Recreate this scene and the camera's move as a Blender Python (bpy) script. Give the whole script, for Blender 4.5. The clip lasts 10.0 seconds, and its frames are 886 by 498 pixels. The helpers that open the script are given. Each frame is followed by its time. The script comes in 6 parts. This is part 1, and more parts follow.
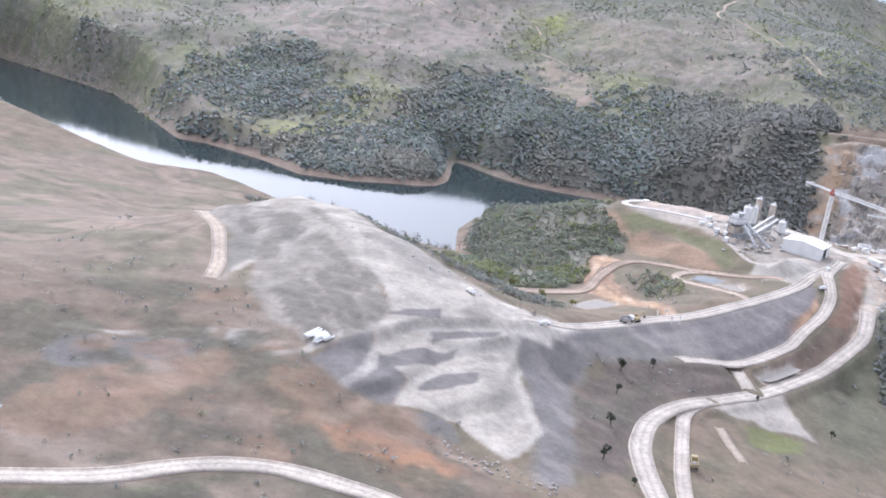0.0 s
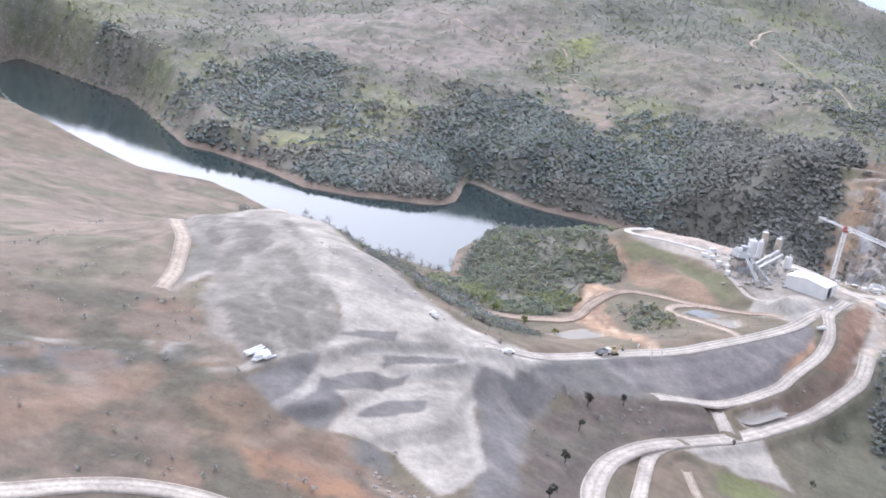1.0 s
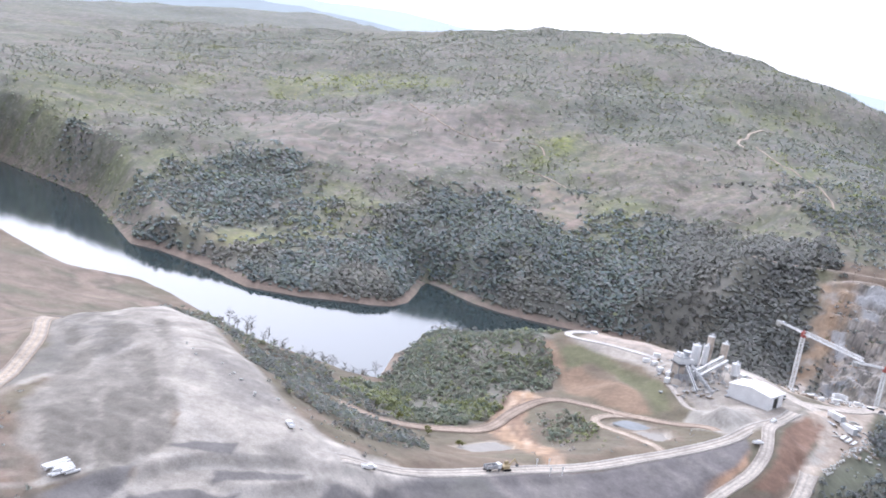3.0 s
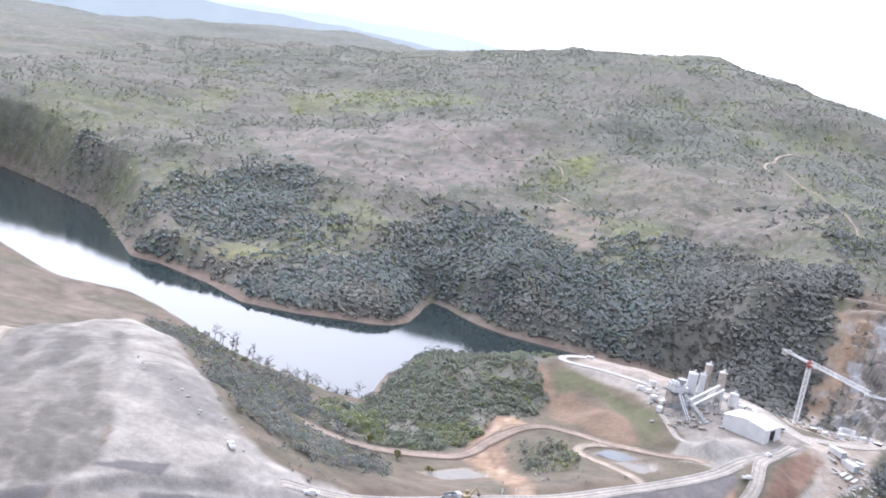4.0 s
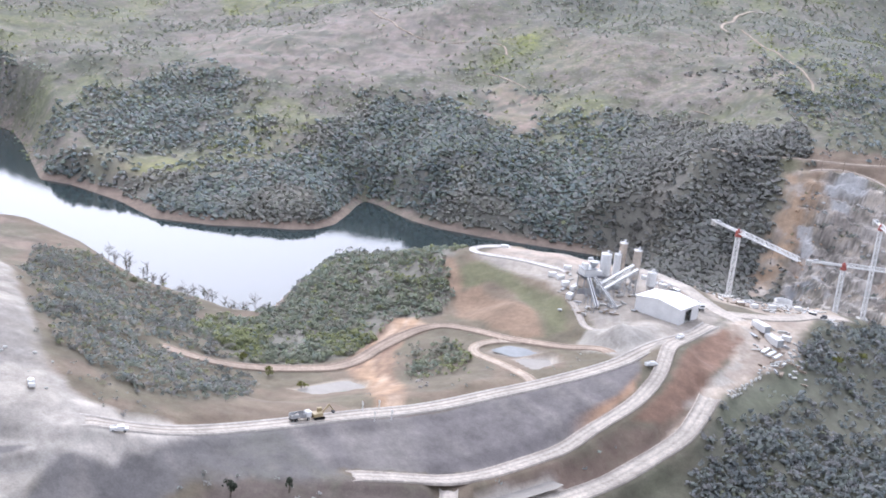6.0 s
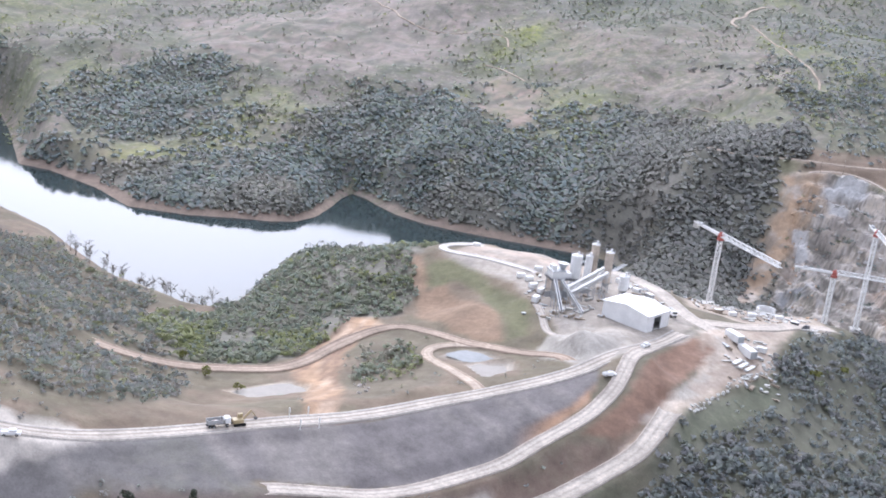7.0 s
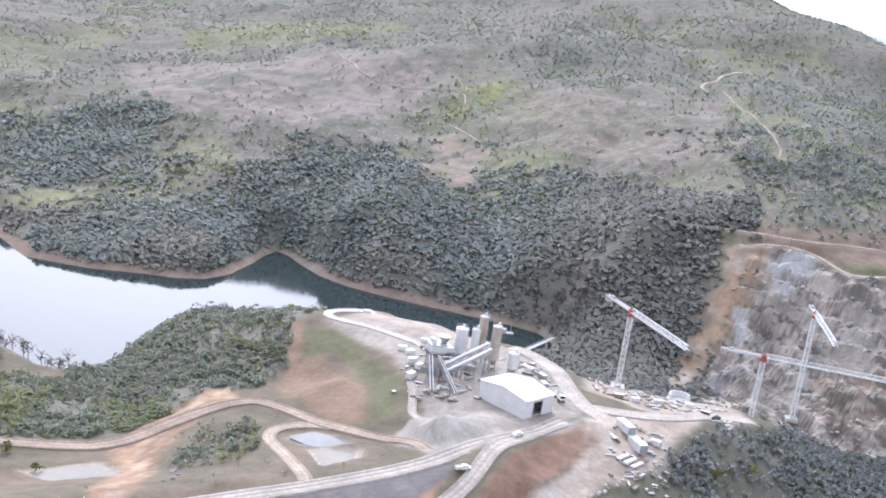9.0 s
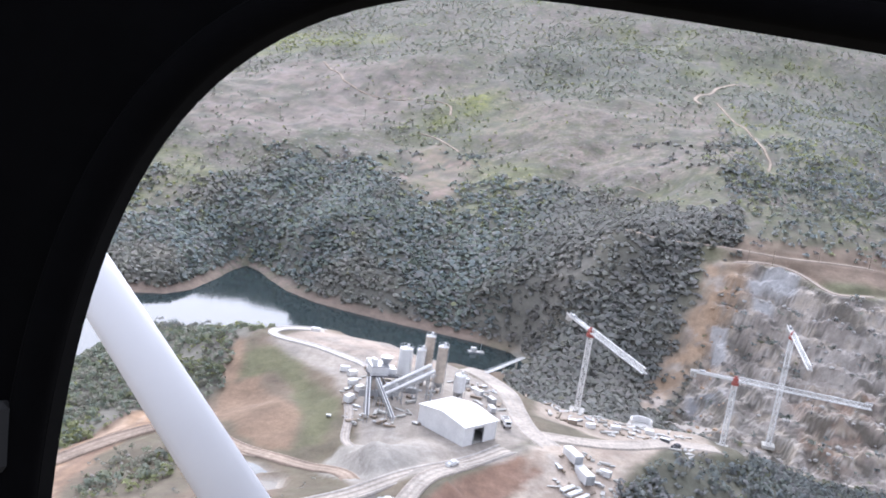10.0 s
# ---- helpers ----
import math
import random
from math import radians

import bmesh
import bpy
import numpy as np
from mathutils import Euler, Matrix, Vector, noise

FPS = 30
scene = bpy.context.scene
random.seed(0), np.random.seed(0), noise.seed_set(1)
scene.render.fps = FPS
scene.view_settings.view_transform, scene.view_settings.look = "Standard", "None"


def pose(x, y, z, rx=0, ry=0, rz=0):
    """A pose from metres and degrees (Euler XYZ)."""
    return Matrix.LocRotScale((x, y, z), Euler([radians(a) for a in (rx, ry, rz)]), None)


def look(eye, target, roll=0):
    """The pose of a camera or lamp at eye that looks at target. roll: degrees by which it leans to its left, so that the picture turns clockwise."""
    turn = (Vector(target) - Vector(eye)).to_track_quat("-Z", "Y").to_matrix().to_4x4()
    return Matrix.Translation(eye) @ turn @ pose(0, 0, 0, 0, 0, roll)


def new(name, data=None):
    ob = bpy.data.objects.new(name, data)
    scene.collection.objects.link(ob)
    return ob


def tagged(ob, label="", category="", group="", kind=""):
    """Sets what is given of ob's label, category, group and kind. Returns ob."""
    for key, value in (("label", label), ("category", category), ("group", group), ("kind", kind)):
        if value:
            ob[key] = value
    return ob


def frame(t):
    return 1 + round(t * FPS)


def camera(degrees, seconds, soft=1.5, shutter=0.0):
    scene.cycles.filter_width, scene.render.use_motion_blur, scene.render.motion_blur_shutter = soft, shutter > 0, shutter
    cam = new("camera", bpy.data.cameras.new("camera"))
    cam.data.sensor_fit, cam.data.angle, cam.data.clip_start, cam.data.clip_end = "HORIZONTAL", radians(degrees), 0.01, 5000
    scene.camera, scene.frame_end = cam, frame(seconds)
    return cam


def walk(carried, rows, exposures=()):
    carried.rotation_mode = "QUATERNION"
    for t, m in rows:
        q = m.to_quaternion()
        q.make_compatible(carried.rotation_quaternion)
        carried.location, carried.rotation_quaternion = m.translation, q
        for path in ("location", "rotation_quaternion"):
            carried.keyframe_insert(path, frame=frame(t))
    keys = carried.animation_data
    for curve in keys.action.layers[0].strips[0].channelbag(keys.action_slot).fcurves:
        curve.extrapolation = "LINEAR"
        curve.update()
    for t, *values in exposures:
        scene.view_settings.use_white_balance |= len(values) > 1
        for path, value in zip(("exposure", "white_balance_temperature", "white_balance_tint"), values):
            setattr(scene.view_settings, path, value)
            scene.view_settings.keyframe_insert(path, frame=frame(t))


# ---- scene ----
cam = camera(41.9, 10.0, soft=1.8)
# seconds, and the turn of the camera in degrees; the aircraft flies a gently bending line
ROWS = [
    (0.0, 72.782, -8.196, 0.245),
    (0.5, 73.188, -10.860, 0.372),
    (1.0, 73.325, -9.973, 3.251),
    (1.5, 75.050, -8.278, 3.722),
    (1.8, 76.999, -7.686, 3.529),
    (2.0, 78.547, -8.853, 4.343),
    (2.5, 80.308, -10.036, 5.119),
    (2.7, 78.152, -9.740, 4.879),
    (4.0, 78.863, -10.583, 7.605),
    (4.5, 79.266, -10.400, 8.441),
    (5.0, 74.898, -8.865, 6.215),
    (5.2, 74.303, -8.552, 5.311),
    (6.3, 73.767, -4.994, 7.575),
    (6.5, 74.555, -5.677, 7.724),
    (7.0, 73.257, -6.513, 8.836),
    (7.5, 74.791, -7.960, 8.717),
    (8.0, 74.516, -7.254, 9.314),
    (8.5, 75.456, -8.380, 9.647),
    (9.0, 76.109, -8.217, 10.068),
    (9.5, 76.278, -8.017, 10.408),
    (10.0, 76.711, -8.351, 11.010),
]
EYE = (-0.123, 5.108, 217.569)
TRACK = [(330.147, 193.151, -4.435), (-61.092, 91.211, -19.372), (8.18, -23.669, 7.761)]


def eye(t):
    s = t / 10.0
    return [EYE[k] + s * TRACK[0][k] + s * s * TRACK[1][k] + s ** 3 * TRACK[2][k] for k in range(3)]


walk(cam, [(t, pose(*eye(t), rx, ry, rz)) for t, rx, ry, rz in ROWS])

# ---- light: hazy midday ----
world = bpy.data.worlds.new("sky")
scene.world = world
world.use_nodes = True
wt = world.node_tree
SUN = Vector((-0.30, 0.757, 0.58)).normalized()
sky = wt.nodes.new("ShaderNodeTexSky")
sky.sky_type, sky.sun_disc = "NISHITA", False
sky.sun_elevation, sky.sun_rotation = math.asin(SUN.z), math.atan2(SUN.x, SUN.y)
sky.air_density, sky.dust_density, sky.ozone_density = 1.0, 2.0, 2.0
# thin high haze, brightest round the sun
way = wt.nodes.new("ShaderNodeTexCoord")
toward = wt.nodes.new("ShaderNodeVectorMath")
toward.operation = "DOT_PRODUCT"
toward.inputs[1].default_value = SUN
wt.links.new(way.outputs["Generated"], toward.inputs[0])
ahead = wt.nodes.new("ShaderNodeMath")
ahead.operation = "MAXIMUM"
wt.links.new(toward.outputs["Value"], ahead.inputs[0])
glow = wt.nodes.new("ShaderNodeMath")
glow.operation, glow.inputs[1].default_value = "POWER", 7.0
wt.links.new(ahead.outputs[0], glow.inputs[0])
amount = wt.nodes.new("ShaderNodeMath")
amount.operation = "MULTIPLY_ADD"
amount.inputs[1].default_value, amount.inputs[2].default_value = 48.0, 9.0
wt.links.new(glow.outputs[0], amount.inputs[0])
haze = wt.nodes.new("ShaderNodeVectorMath")
haze.operation = "MULTIPLY_ADD"
haze.inputs[1].default_value = (0.94, 0.985, 1.22)
wt.links.new(amount.outputs[0], haze.inputs[0])
dim = wt.nodes.new("ShaderNodeVectorMath")
dim.operation, dim.inputs[3].default_value = "SCALE", 0.45
wt.links.new(sky.outputs[0], dim.inputs[0])
wt.links.new(dim.outputs[0], haze.inputs[2])
wt.links.new(haze.outputs[0], wt.nodes["Background"].inputs[0])
wt.nodes["Background"].inputs[1].default_value = 0.103
sun = new("sun", bpy.data.lights.new("sun", "SUN"))
sun.data.energy, sun.data.angle, sun.data.color = 1.28, radians(16.0), (1.0, 0.96, 0.92)
sun.matrix_world = look(SUN * 1000, (0, 0, 0))
scene.view_settings.exposure = -0.02

# ---- materials ----
def surface(name, colour, rough=0.8, metal=0.0, grain=(2.0, 0.15), stain=(0.2, 0.2), bump=0.0, soil="", leaf=0.0, scrub=""):
    """A rough everyday surface: a base colour, or one read from the mesh, varied by fine grain and broad stains, with a little relief."""
    m = bpy.data.materials.new(name)
    m.use_nodes = True
    t, n, ln = m.node_tree, m.node_tree.nodes, m.node_tree.links.new
    bsdf = n["Principled BSDF"]
    bsdf.inputs["Roughness"].default_value, bsdf.inputs["Metallic"].default_value = rough, metal
    where = n.new("ShaderNodeNewGeometry")
    if soil:
        base = n.new("ShaderNodeAttribute")
        base.attribute_name = soil
        out = base.outputs["Color"]
    else:
        base = n.new("ShaderNodeRGB")
        base.outputs[0].default_value = (*colour, 1)
        out = base.outputs[0]
    if scrub:
        # low bushes and bare patches, as thick as the mesh says
        thick = n.new("ShaderNodeAttribute")
        thick.attribute_name = scrub
        for scale, lo, hi, shade, share in ((0.12, 0.48, 0.62, (0.14, 0.148, 0.085), 0.6), (0.4, 0.5, 0.6, (0.1, 0.11, 0.075), 0.65), (0.25, 0.56, 0.68, (0.33, 0.285, 0.24), 0.5)):
            tex = n.new("ShaderNodeTexNoise")
            tex.inputs["Scale"].default_value, tex.inputs["Detail"].default_value = scale, 6.0
            ln(where.outputs["Position"], tex.inputs["Vector"])
            cut = n.new("ShaderNodeMapRange")
            cut.inputs[1].default_value, cut.inputs[2].default_value, cut.inputs[4].default_value = lo, hi, share
            ln(tex.outputs[0], cut.inputs[0])
            amount_of = n.new("ShaderNodeMath")
            amount_of.operation = "MULTIPLY"
            ln(cut.outputs[0], amount_of.inputs[0])
            ln(thick.outputs["Fac"], amount_of.inputs[1])
            mix = n.new("ShaderNodeMix")
            mix.data_type = "RGBA"
            ln(amount_of.outputs[0], mix.inputs[0])
            ln(out, mix.inputs[6])
            mix.inputs[7].default_value = (*shade, 1)
            out = mix.outputs[2]
    total = None
    fine = None
    for scale, amount in (grain, stain, (grain[0] * 4, grain[1] * 0.7)):
        tex = n.new("ShaderNodeTexNoise")
        tex.inputs["Scale"].default_value, tex.inputs["Detail"].default_value = scale, 5.0
        ln(where.outputs["Position"], tex.inputs["Vector"])
        fine = fine or tex
        part_of = n.new("ShaderNodeMapRange")
        part_of.inputs[1].default_value, part_of.inputs[2].default_value = 0.28, 0.72
        part_of.inputs[3].default_value, part_of.inputs[4].default_value = 1 - amount, 1 + amount
        ln(tex.outputs[0], part_of.inputs[0])
        if total is None:
            total = part_of.outputs[0]
        else:
            times = n.new("ShaderNodeMath")
            times.operation = "MULTIPLY"
            ln(total, times.inputs[0])
            ln(part_of.outputs[0], times.inputs[1])
            total = times.outputs[0]
    if leaf:
        part_of = n.new("ShaderNodeMapRange")
        part_of.inputs[3].default_value, part_of.inputs[4].default_value = 1 - leaf, 1 + leaf
        ln(where.outputs["Random Per Island"], part_of.inputs[0])
        times = n.new("ShaderNodeMath")
        times.operation = "MULTIPLY"
        ln(total, times.inputs[0])
        ln(part_of.outputs[0], times.inputs[1])
        total = times.outputs[0]
    mul = n.new("ShaderNodeVectorMath")
    mul.operation = "SCALE"
    ln(out, mul.inputs[0])
    ln(total, mul.inputs["Scale"])
    ln(mul.outputs[0], bsdf.inputs["Base Color"])
    if leaf:
        thin = n.new("ShaderNodeBsdfTranslucent")
        both = n.new("ShaderNodeMixShader")
        both.inputs[0].default_value = 0.4
        ln(mul.outputs[0], thin.inputs["Color"])
        ln(bsdf.outputs[0], both.inputs[1])
        ln(thin.outputs[0], both.inputs[2])
        ln(both.outputs[0], n["Material Output"].inputs["Surface"])
    if bump:
        b = n.new("ShaderNodeBump")
        b.inputs["Strength"].default_value, b.inputs["Distance"].default_value = 0.6, bump
        ln(fine.outputs[0], b.inputs["Height"])
        ln(b.outputs[0], bsdf.inputs["Normal"])
    return m


ground_mat = surface("ground", (0.3, 0.28, 0.25), 0.95, 0, (0.4, 0.14), (0.09, 0.22), 0.0, soil="soil", scrub="scrub")
road_mat = surface("road_dust", (0.5, 0.45, 0.4), 0.95, 0, (0.7, 0.2), (0.12, 0.2), 0.0, soil="soil")
leaf_mat = surface("foliage", (0.07, 0.09, 0.04), 0.75, 0, (0.8, 0.1), (0.03, 0.22), 0, soil="tint", leaf=0.1)
bark = surface("bark", (0.14, 0.11, 0.09), 0.9, 0, (3.0, 0.3), (0.5, 0.2))
white_paint = surface("white_paint", (0.78, 0.78, 0.77), 0.5, 0, (1.5, 0.05), (0.2, 0.08))
bright_sheet = surface("bright_sheet", (0.88, 0.88, 0.88), 0.4, 0, (1.2, 0.04), (0.2, 0.05))
grey_steel = surface("grey_steel", (0.42, 0.43, 0.44), 0.45, 0.4, (2.0, 0.12), (0.3, 0.2))
dark_steel = surface("dark_steel", (0.12, 0.12, 0.13), 0.6, 0.3, (2.0, 0.15), (0.3, 0.2))
red_paint = surface("red_paint", (0.42, 0.12, 0.1), 0.5, 0, (2.0, 0.1), (0.3, 0.2))
yellow_paint = surface("yellow_paint", (0.38, 0.3, 0.17), 0.5, 0, (2.0, 0.12), (0.3, 0.2))
blue_paint = surface("blue_paint", (0.12, 0.2, 0.36), 0.5, 0, (2.0, 0.12), (0.3, 0.2))
beige_sheet = surface("weathered_sheet", (0.5, 0.43, 0.36), 0.65, 0, (0.8, 0.15), (0.25, 0.25))
pale_panel = surface("pale_panel", (0.5, 0.49, 0.47), 0.75, 0, (1.0, 0.2), (0.2, 0.25))
concrete = surface("concrete", (0.5, 0.49, 0.46), 0.9, 0, (1.0, 0.12), (0.15, 0.2), 0.03)
rock = surface("rock", (0.36, 0.33, 0.3), 0.92, 0, (1.2, 0.25), (0.2, 0.25), 0.15)
pale_rock = surface("pale_rock", (0.42, 0.405, 0.385), 0.92, 0, (1.2, 0.25), (0.2, 0.25), 0.15)
stained_rock = surface("stained_rock", (0.42, 0.3, 0.21), 0.92, 0, (1.2, 0.25), (0.2, 0.3), 0.15)
timber = surface("timber", (0.3, 0.245, 0.19), 0.85, 0, (2.0, 0.25), (0.3, 0.2))
rubber = surface("rubber", (0.02, 0.02, 0.02), 0.85, 0, (3.0, 0.2), (0.4, 0.2))
# near-black: the colour carries the shade of a closed, unlit cabin
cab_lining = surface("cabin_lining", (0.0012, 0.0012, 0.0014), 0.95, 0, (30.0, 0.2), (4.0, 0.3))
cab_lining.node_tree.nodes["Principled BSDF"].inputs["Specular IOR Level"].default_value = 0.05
rubber.node_tree.nodes["Principled BSDF"].inputs["Specular IOR Level"].default_value = 0.15
glass = surface("dark_glass", (0.03, 0.035, 0.04), 0.1, 0, (2.0, 0.05), (0.3, 0.05))
pond_silt = surface("silt_water", (0.3, 0.275, 0.245), 0.65, 0, (0.3, 0.06), (0.08, 0.1))
slurry = surface("grey_slurry", (0.19, 0.205, 0.215), 0.55, 0, (0.5, 0.1), (0.1, 0.15))
water_mat = bpy.data.materials.new("lake_water")
water_mat.use_nodes = True
wn = water_mat.node_tree
wb = wn.nodes["Principled BSDF"]
wb.inputs["Base Color"].default_value, wb.inputs["Roughness"].default_value, wb.inputs["IOR"].default_value = (0.035, 0.05, 0.052, 1), 0.06, 1.33
wtex, wbump = wn.nodes.new("ShaderNodeTexNoise"), wn.nodes.new("ShaderNodeBump")
wgeo = wn.nodes.new("ShaderNodeNewGeometry")
wtex.inputs["Scale"].default_value, wtex.inputs["Detail"].default_value = 0.35, 3.0
wbump.inputs["Strength"].default_value, wbump.inputs["Distance"].default_value = 0.5, 0.06
wn.links.new(wgeo.outputs["Position"], wtex.inputs["Vector"])
wn.links.new(wtex.outputs[0], wbump.inputs["Height"])
wn.links.new(wbump.outputs[0], wb.inputs["Normal"])

# ---- plan: the lie of the land (x, y, height above the lake) ----
FAR_SLOPE = [(-300, 1152, 52), (-180, 1062, 46), (-115, 901, 13), (-100, 882, 7), (-60, 872, 6), (-58, 916, 18), (-115, 1062, 50), (-18, 1029, 44), (83, 968, 30),
    (90, 985, 37), (112, 1044, 54), (239, 904, 36), (239, 872, 10), (273, 926, 76), (282, 1024, 82), (305, 1054, 102), (332, 1038, 108), (387, 984, 94),
    (365, 1087, 109), (339, 901, 74), (44, 985, 14), (8, 905, 14), (84, 955, 14), (130, 926, 15), (180, 918, 12)]
RIDGES = [(-132, 1098, 62), (-46, 1392, 108), (-31, 1344, 101), (60, 1359, 127), (19, 1491, 132), (137, 1396, 142), (268, 1551, 164), (350, 1372, 147),
    (-160, 1559, 110), (79, 1804, 198), (-150, 1915, 154), (86, 1807, 209), (158, 1807, 212), (219, 1857, 226), (287, 1907, 237), (396, 1757, 214),
    (446, 1626, 198), (501, 1526, 179), (-115, 2055, 165), (-364, 2505, 157), (-420, 1653, 97), (-400, 1303, 87), (-221, 1353, 78), (116, 1203, 82),
    (429, 1103, 111), (455, 1254, 129), (560, 1353, 96)]
BEYOND = [(-900, 2902, 50), (0, 2703, 66), (600, 2701, 6), (1000, 2000, -4), (1100, 1102, 53), (1500, 3001, -3), (-1600, 2002, 56), (-1200, 1002, 56),
    (-1600, 4602, 9), (0, 4603, 59), (1700, 4602, 9), (-1200, 2, 86), (1200, 302, 77), (0, -797, 110), (-900, 502, 61)]
KNOLL = [(25, 656, 16), (94, 678, 24), (139, 661, 33), (115, 717, 39), (120, 719, 42), (131, 723, 44), (114, 748, 35), (154, 662, 34), (179, 650, 44),
    (178, 673, 48), (185, 686, 49), (143, 623, 35), (111, 639, 29), (100, 626, 25), (75, 646, 22), (98, 613, 25), (60, 690, 19), (45, 660, 14)]
TERRACE = [(161, 732, 46), (148, 730, 46), (136, 715, 46), (186, 734, 46), (215, 723, 46), (228, 717, 47), (242, 700, 47), (250, 670, 49), (190, 701, 48),
    (165, 706, 48), (215, 696, 48), (165, 766, 21), (200, 756, 23), (235, 739, 24), (262, 746, 22), (130, 766, 21)]
SITE = [(211, 673, 50), (218, 651, 51), (246, 667, 49), (235, 656, 49), (205, 691, 49), (240, 701, 45), (269, 722, 36), (282, 680, 44), (264, 630, 49),
    (263, 632, 51), (284, 653, 47), (309, 681, 45), (312, 664, 43), (237, 593, 54), (222, 582, 50), (200, 602, 41), (180, 608, 39), (170, 577, 42), (168, 584, 41),
    (243, 597, 46), (290, 701, 42), (320, 723, 37)]
DAM = [(101, 499, 47), (125, 519, 46), (155, 541, 47), (185, 561, 46), (207, 575, 47), (85, 527, 33), (100, 546, 32), (130, 561, 35), (100, 460, 46),
    (116, 473, 45), (154, 483, 35), (185, 504, 35), (222, 541, 40), (240, 571, 45), (255, 590, 43), (126, 430, 38), (72, 420, 42), (90, 437, 44)]
QUARRY = [(48, 425, 59), (28, 429, 65), (-2, 417, 67), (-24, 481, 69), (-19, 486, 72), (17, 405, 57), (8, 357, 55), (25, 341, 50), (48, 381, 53), (54, 361, 50),
    (-34, 457, 66), (-62, 287, 57), (-85, 368, 59), (-150, 720, 14), (-126, 595, 28), (-91, 688, 17), (-46, 655, 18), (-8, 624, 23), (24, 605, 26), (60, 561, 30),
    (-200, 402, 64), (-200, 252, 68), (-33, 502, 70), (-1, 502, 68), (13, 480, 67), (30, 457, 64), (50, 443, 61), (62, 438, 58), (-28, 547, 66), (-54, 572, 62),
    (-70, 522, 64), (-60, 472, 62), (-5, 374, 61), (20, 531, 48), (-20, 591, 40), (-60, 611, 40)]
VALLEY = [(93, 345, 41), (201, 412, 19), (218, 503, 21), (51, 314, 52), (8, 297, 55), (306, 594, 28), (335, 691, 31), (343, 636, 17), (411, 790, 8), (337, 715, 35),
    (359, 803, 8), (390, 807, 17), (379, 807, 17), (340, 765, 17), (341, 868, 41), (339, 895, 71), (393, 878, 70), (379, 876, 62), (365, 846, 37), (300, 500, 16),
    (300, 800, 8), (310, 850, 9), (262, 790, 10), (270, 850, 15), (420, 600, 18), (520, 761, 23), (500, 882, 70), (450, 902, 74), (300, 251, 38), (60, 151, 51)]
SPOTS = np.array(FAR_SLOPE + RIDGES + BEYOND + KNOLL + TERRACE + SITE + DAM + QUARRY + VALLEY, float)


def spread(a, b):
    return np.hypot(a[:, None, 0] - b[None, :, 0], a[:, None, 1] - b[None, :, 1])


def fit_land():
    n = len(SPOTS)
    m = np.zeros((n + 3, n + 3))
    m[:n, :n] = spread(SPOTS, SPOTS) - np.eye(n) * 2.0
    m[:n, n], m[:n, n + 1:n + 3] = 1, SPOTS[:, :2]
    m[n:, :n] = m[:n, n:].T
    return np.linalg.solve(m, np.append(SPOTS[:, 2], [0, 0, 0]))


LAND = fit_land()


def raw_height(x, y):
    """The height of the bare land at arrays x, y."""
    p = np.stack([np.ravel(x), np.ravel(y)], 1).astype(float)
    out = np.empty(len(p))
    for i in range(0, len(p), 20000):
        q = p[i:i + 20000]
        out[i:i + 20000] = spread(q, SPOTS) @ LAND[:-3] + LAND[-3] + q @ LAND[-2:]
    return out.reshape(np.shape(x))


LAKE = [(-420, 1150), (-277, 1052), (-247, 1009), (-188, 914), (-163, 910), (-118, 885), (-82, 854), (-43, 855), (-15, 864), (8, 869), (22, 877), (31, 895), (34, 925), (35, 952),
        (38, 968), (48, 962), (62, 946), (78, 930), (100, 918), (125, 912), (146, 909), (170, 906), (205, 902), (224, 896), (234, 880), (232, 862), (218, 852),
        (190, 850), (150, 846), (115, 836), (82, 822), (50, 798), (38, 765), (36, 720), (37, 692), (28, 692), (10, 702), (-14, 712), (-44, 735),
        (-70, 757), (-102, 787), (-135, 808), (-181, 800), (-260, 850), (-420, 950)]


def edge_distance(x, y, line, closed=True):
    """Distance of arrays x, y from a line, and how far along it (in points) the nearest place lies."""
    best, where = np.full(np.shape(x), 1e9), np.zeros(np.shape(x))
    pts = list(line) + ([line[0]] if closed else [])
    for i in range(len(pts) - 1):
        (ax, ay), (bx, by) = pts[i][:2], pts[i + 1][:2]
        dx, dy = bx - ax, by - ay
        k = np.clip(((x - ax) * dx + (y - ay) * dy) / (dx * dx + dy * dy + 1e-9), 0, 1)
        d = np.hypot(x - ax - k * dx, y - ay - k * dy)
        near = d < best
        best, where = np.where(near, d, best), np.where(near, i + k, where)
    return best, where


def inside_by(x, y, polygon, reach=60.0):
    """How far inside a polygon (outside: minus) the arrays x, y lie."""
    x, y = np.asarray(x, float), np.asarray(y, float)
    out = np.full(x.shape, -reach)
    px, py = [p[0] for p in polygon], [p[1] for p in polygon]
    m = (x > min(px) - reach) & (x < max(px) + reach) & (y > min(py) - reach) & (y < max(py) + reach)
    if not m.any():
        return out
    a, b = x[m], y[m]
    odd = np.zeros(a.shape, bool)
    for i in range(len(polygon)):
        (ax, ay), (bx, by) = polygon[i - 1], polygon[i]
        if ay != by:
            odd ^= ((ay > b) != (by > b)) & (a < (bx - ax) * (b - ay) / (by - ay) + ax)
    d = edge_distance(a, b, polygon)[0]
    out[m] = np.where(odd, d, np.maximum(-d, -reach))
    return out


def smooth(v, a, b):
    k = np.clip((v - a) / (b - a), 0, 1)
    return k * k * (3 - 2 * k)


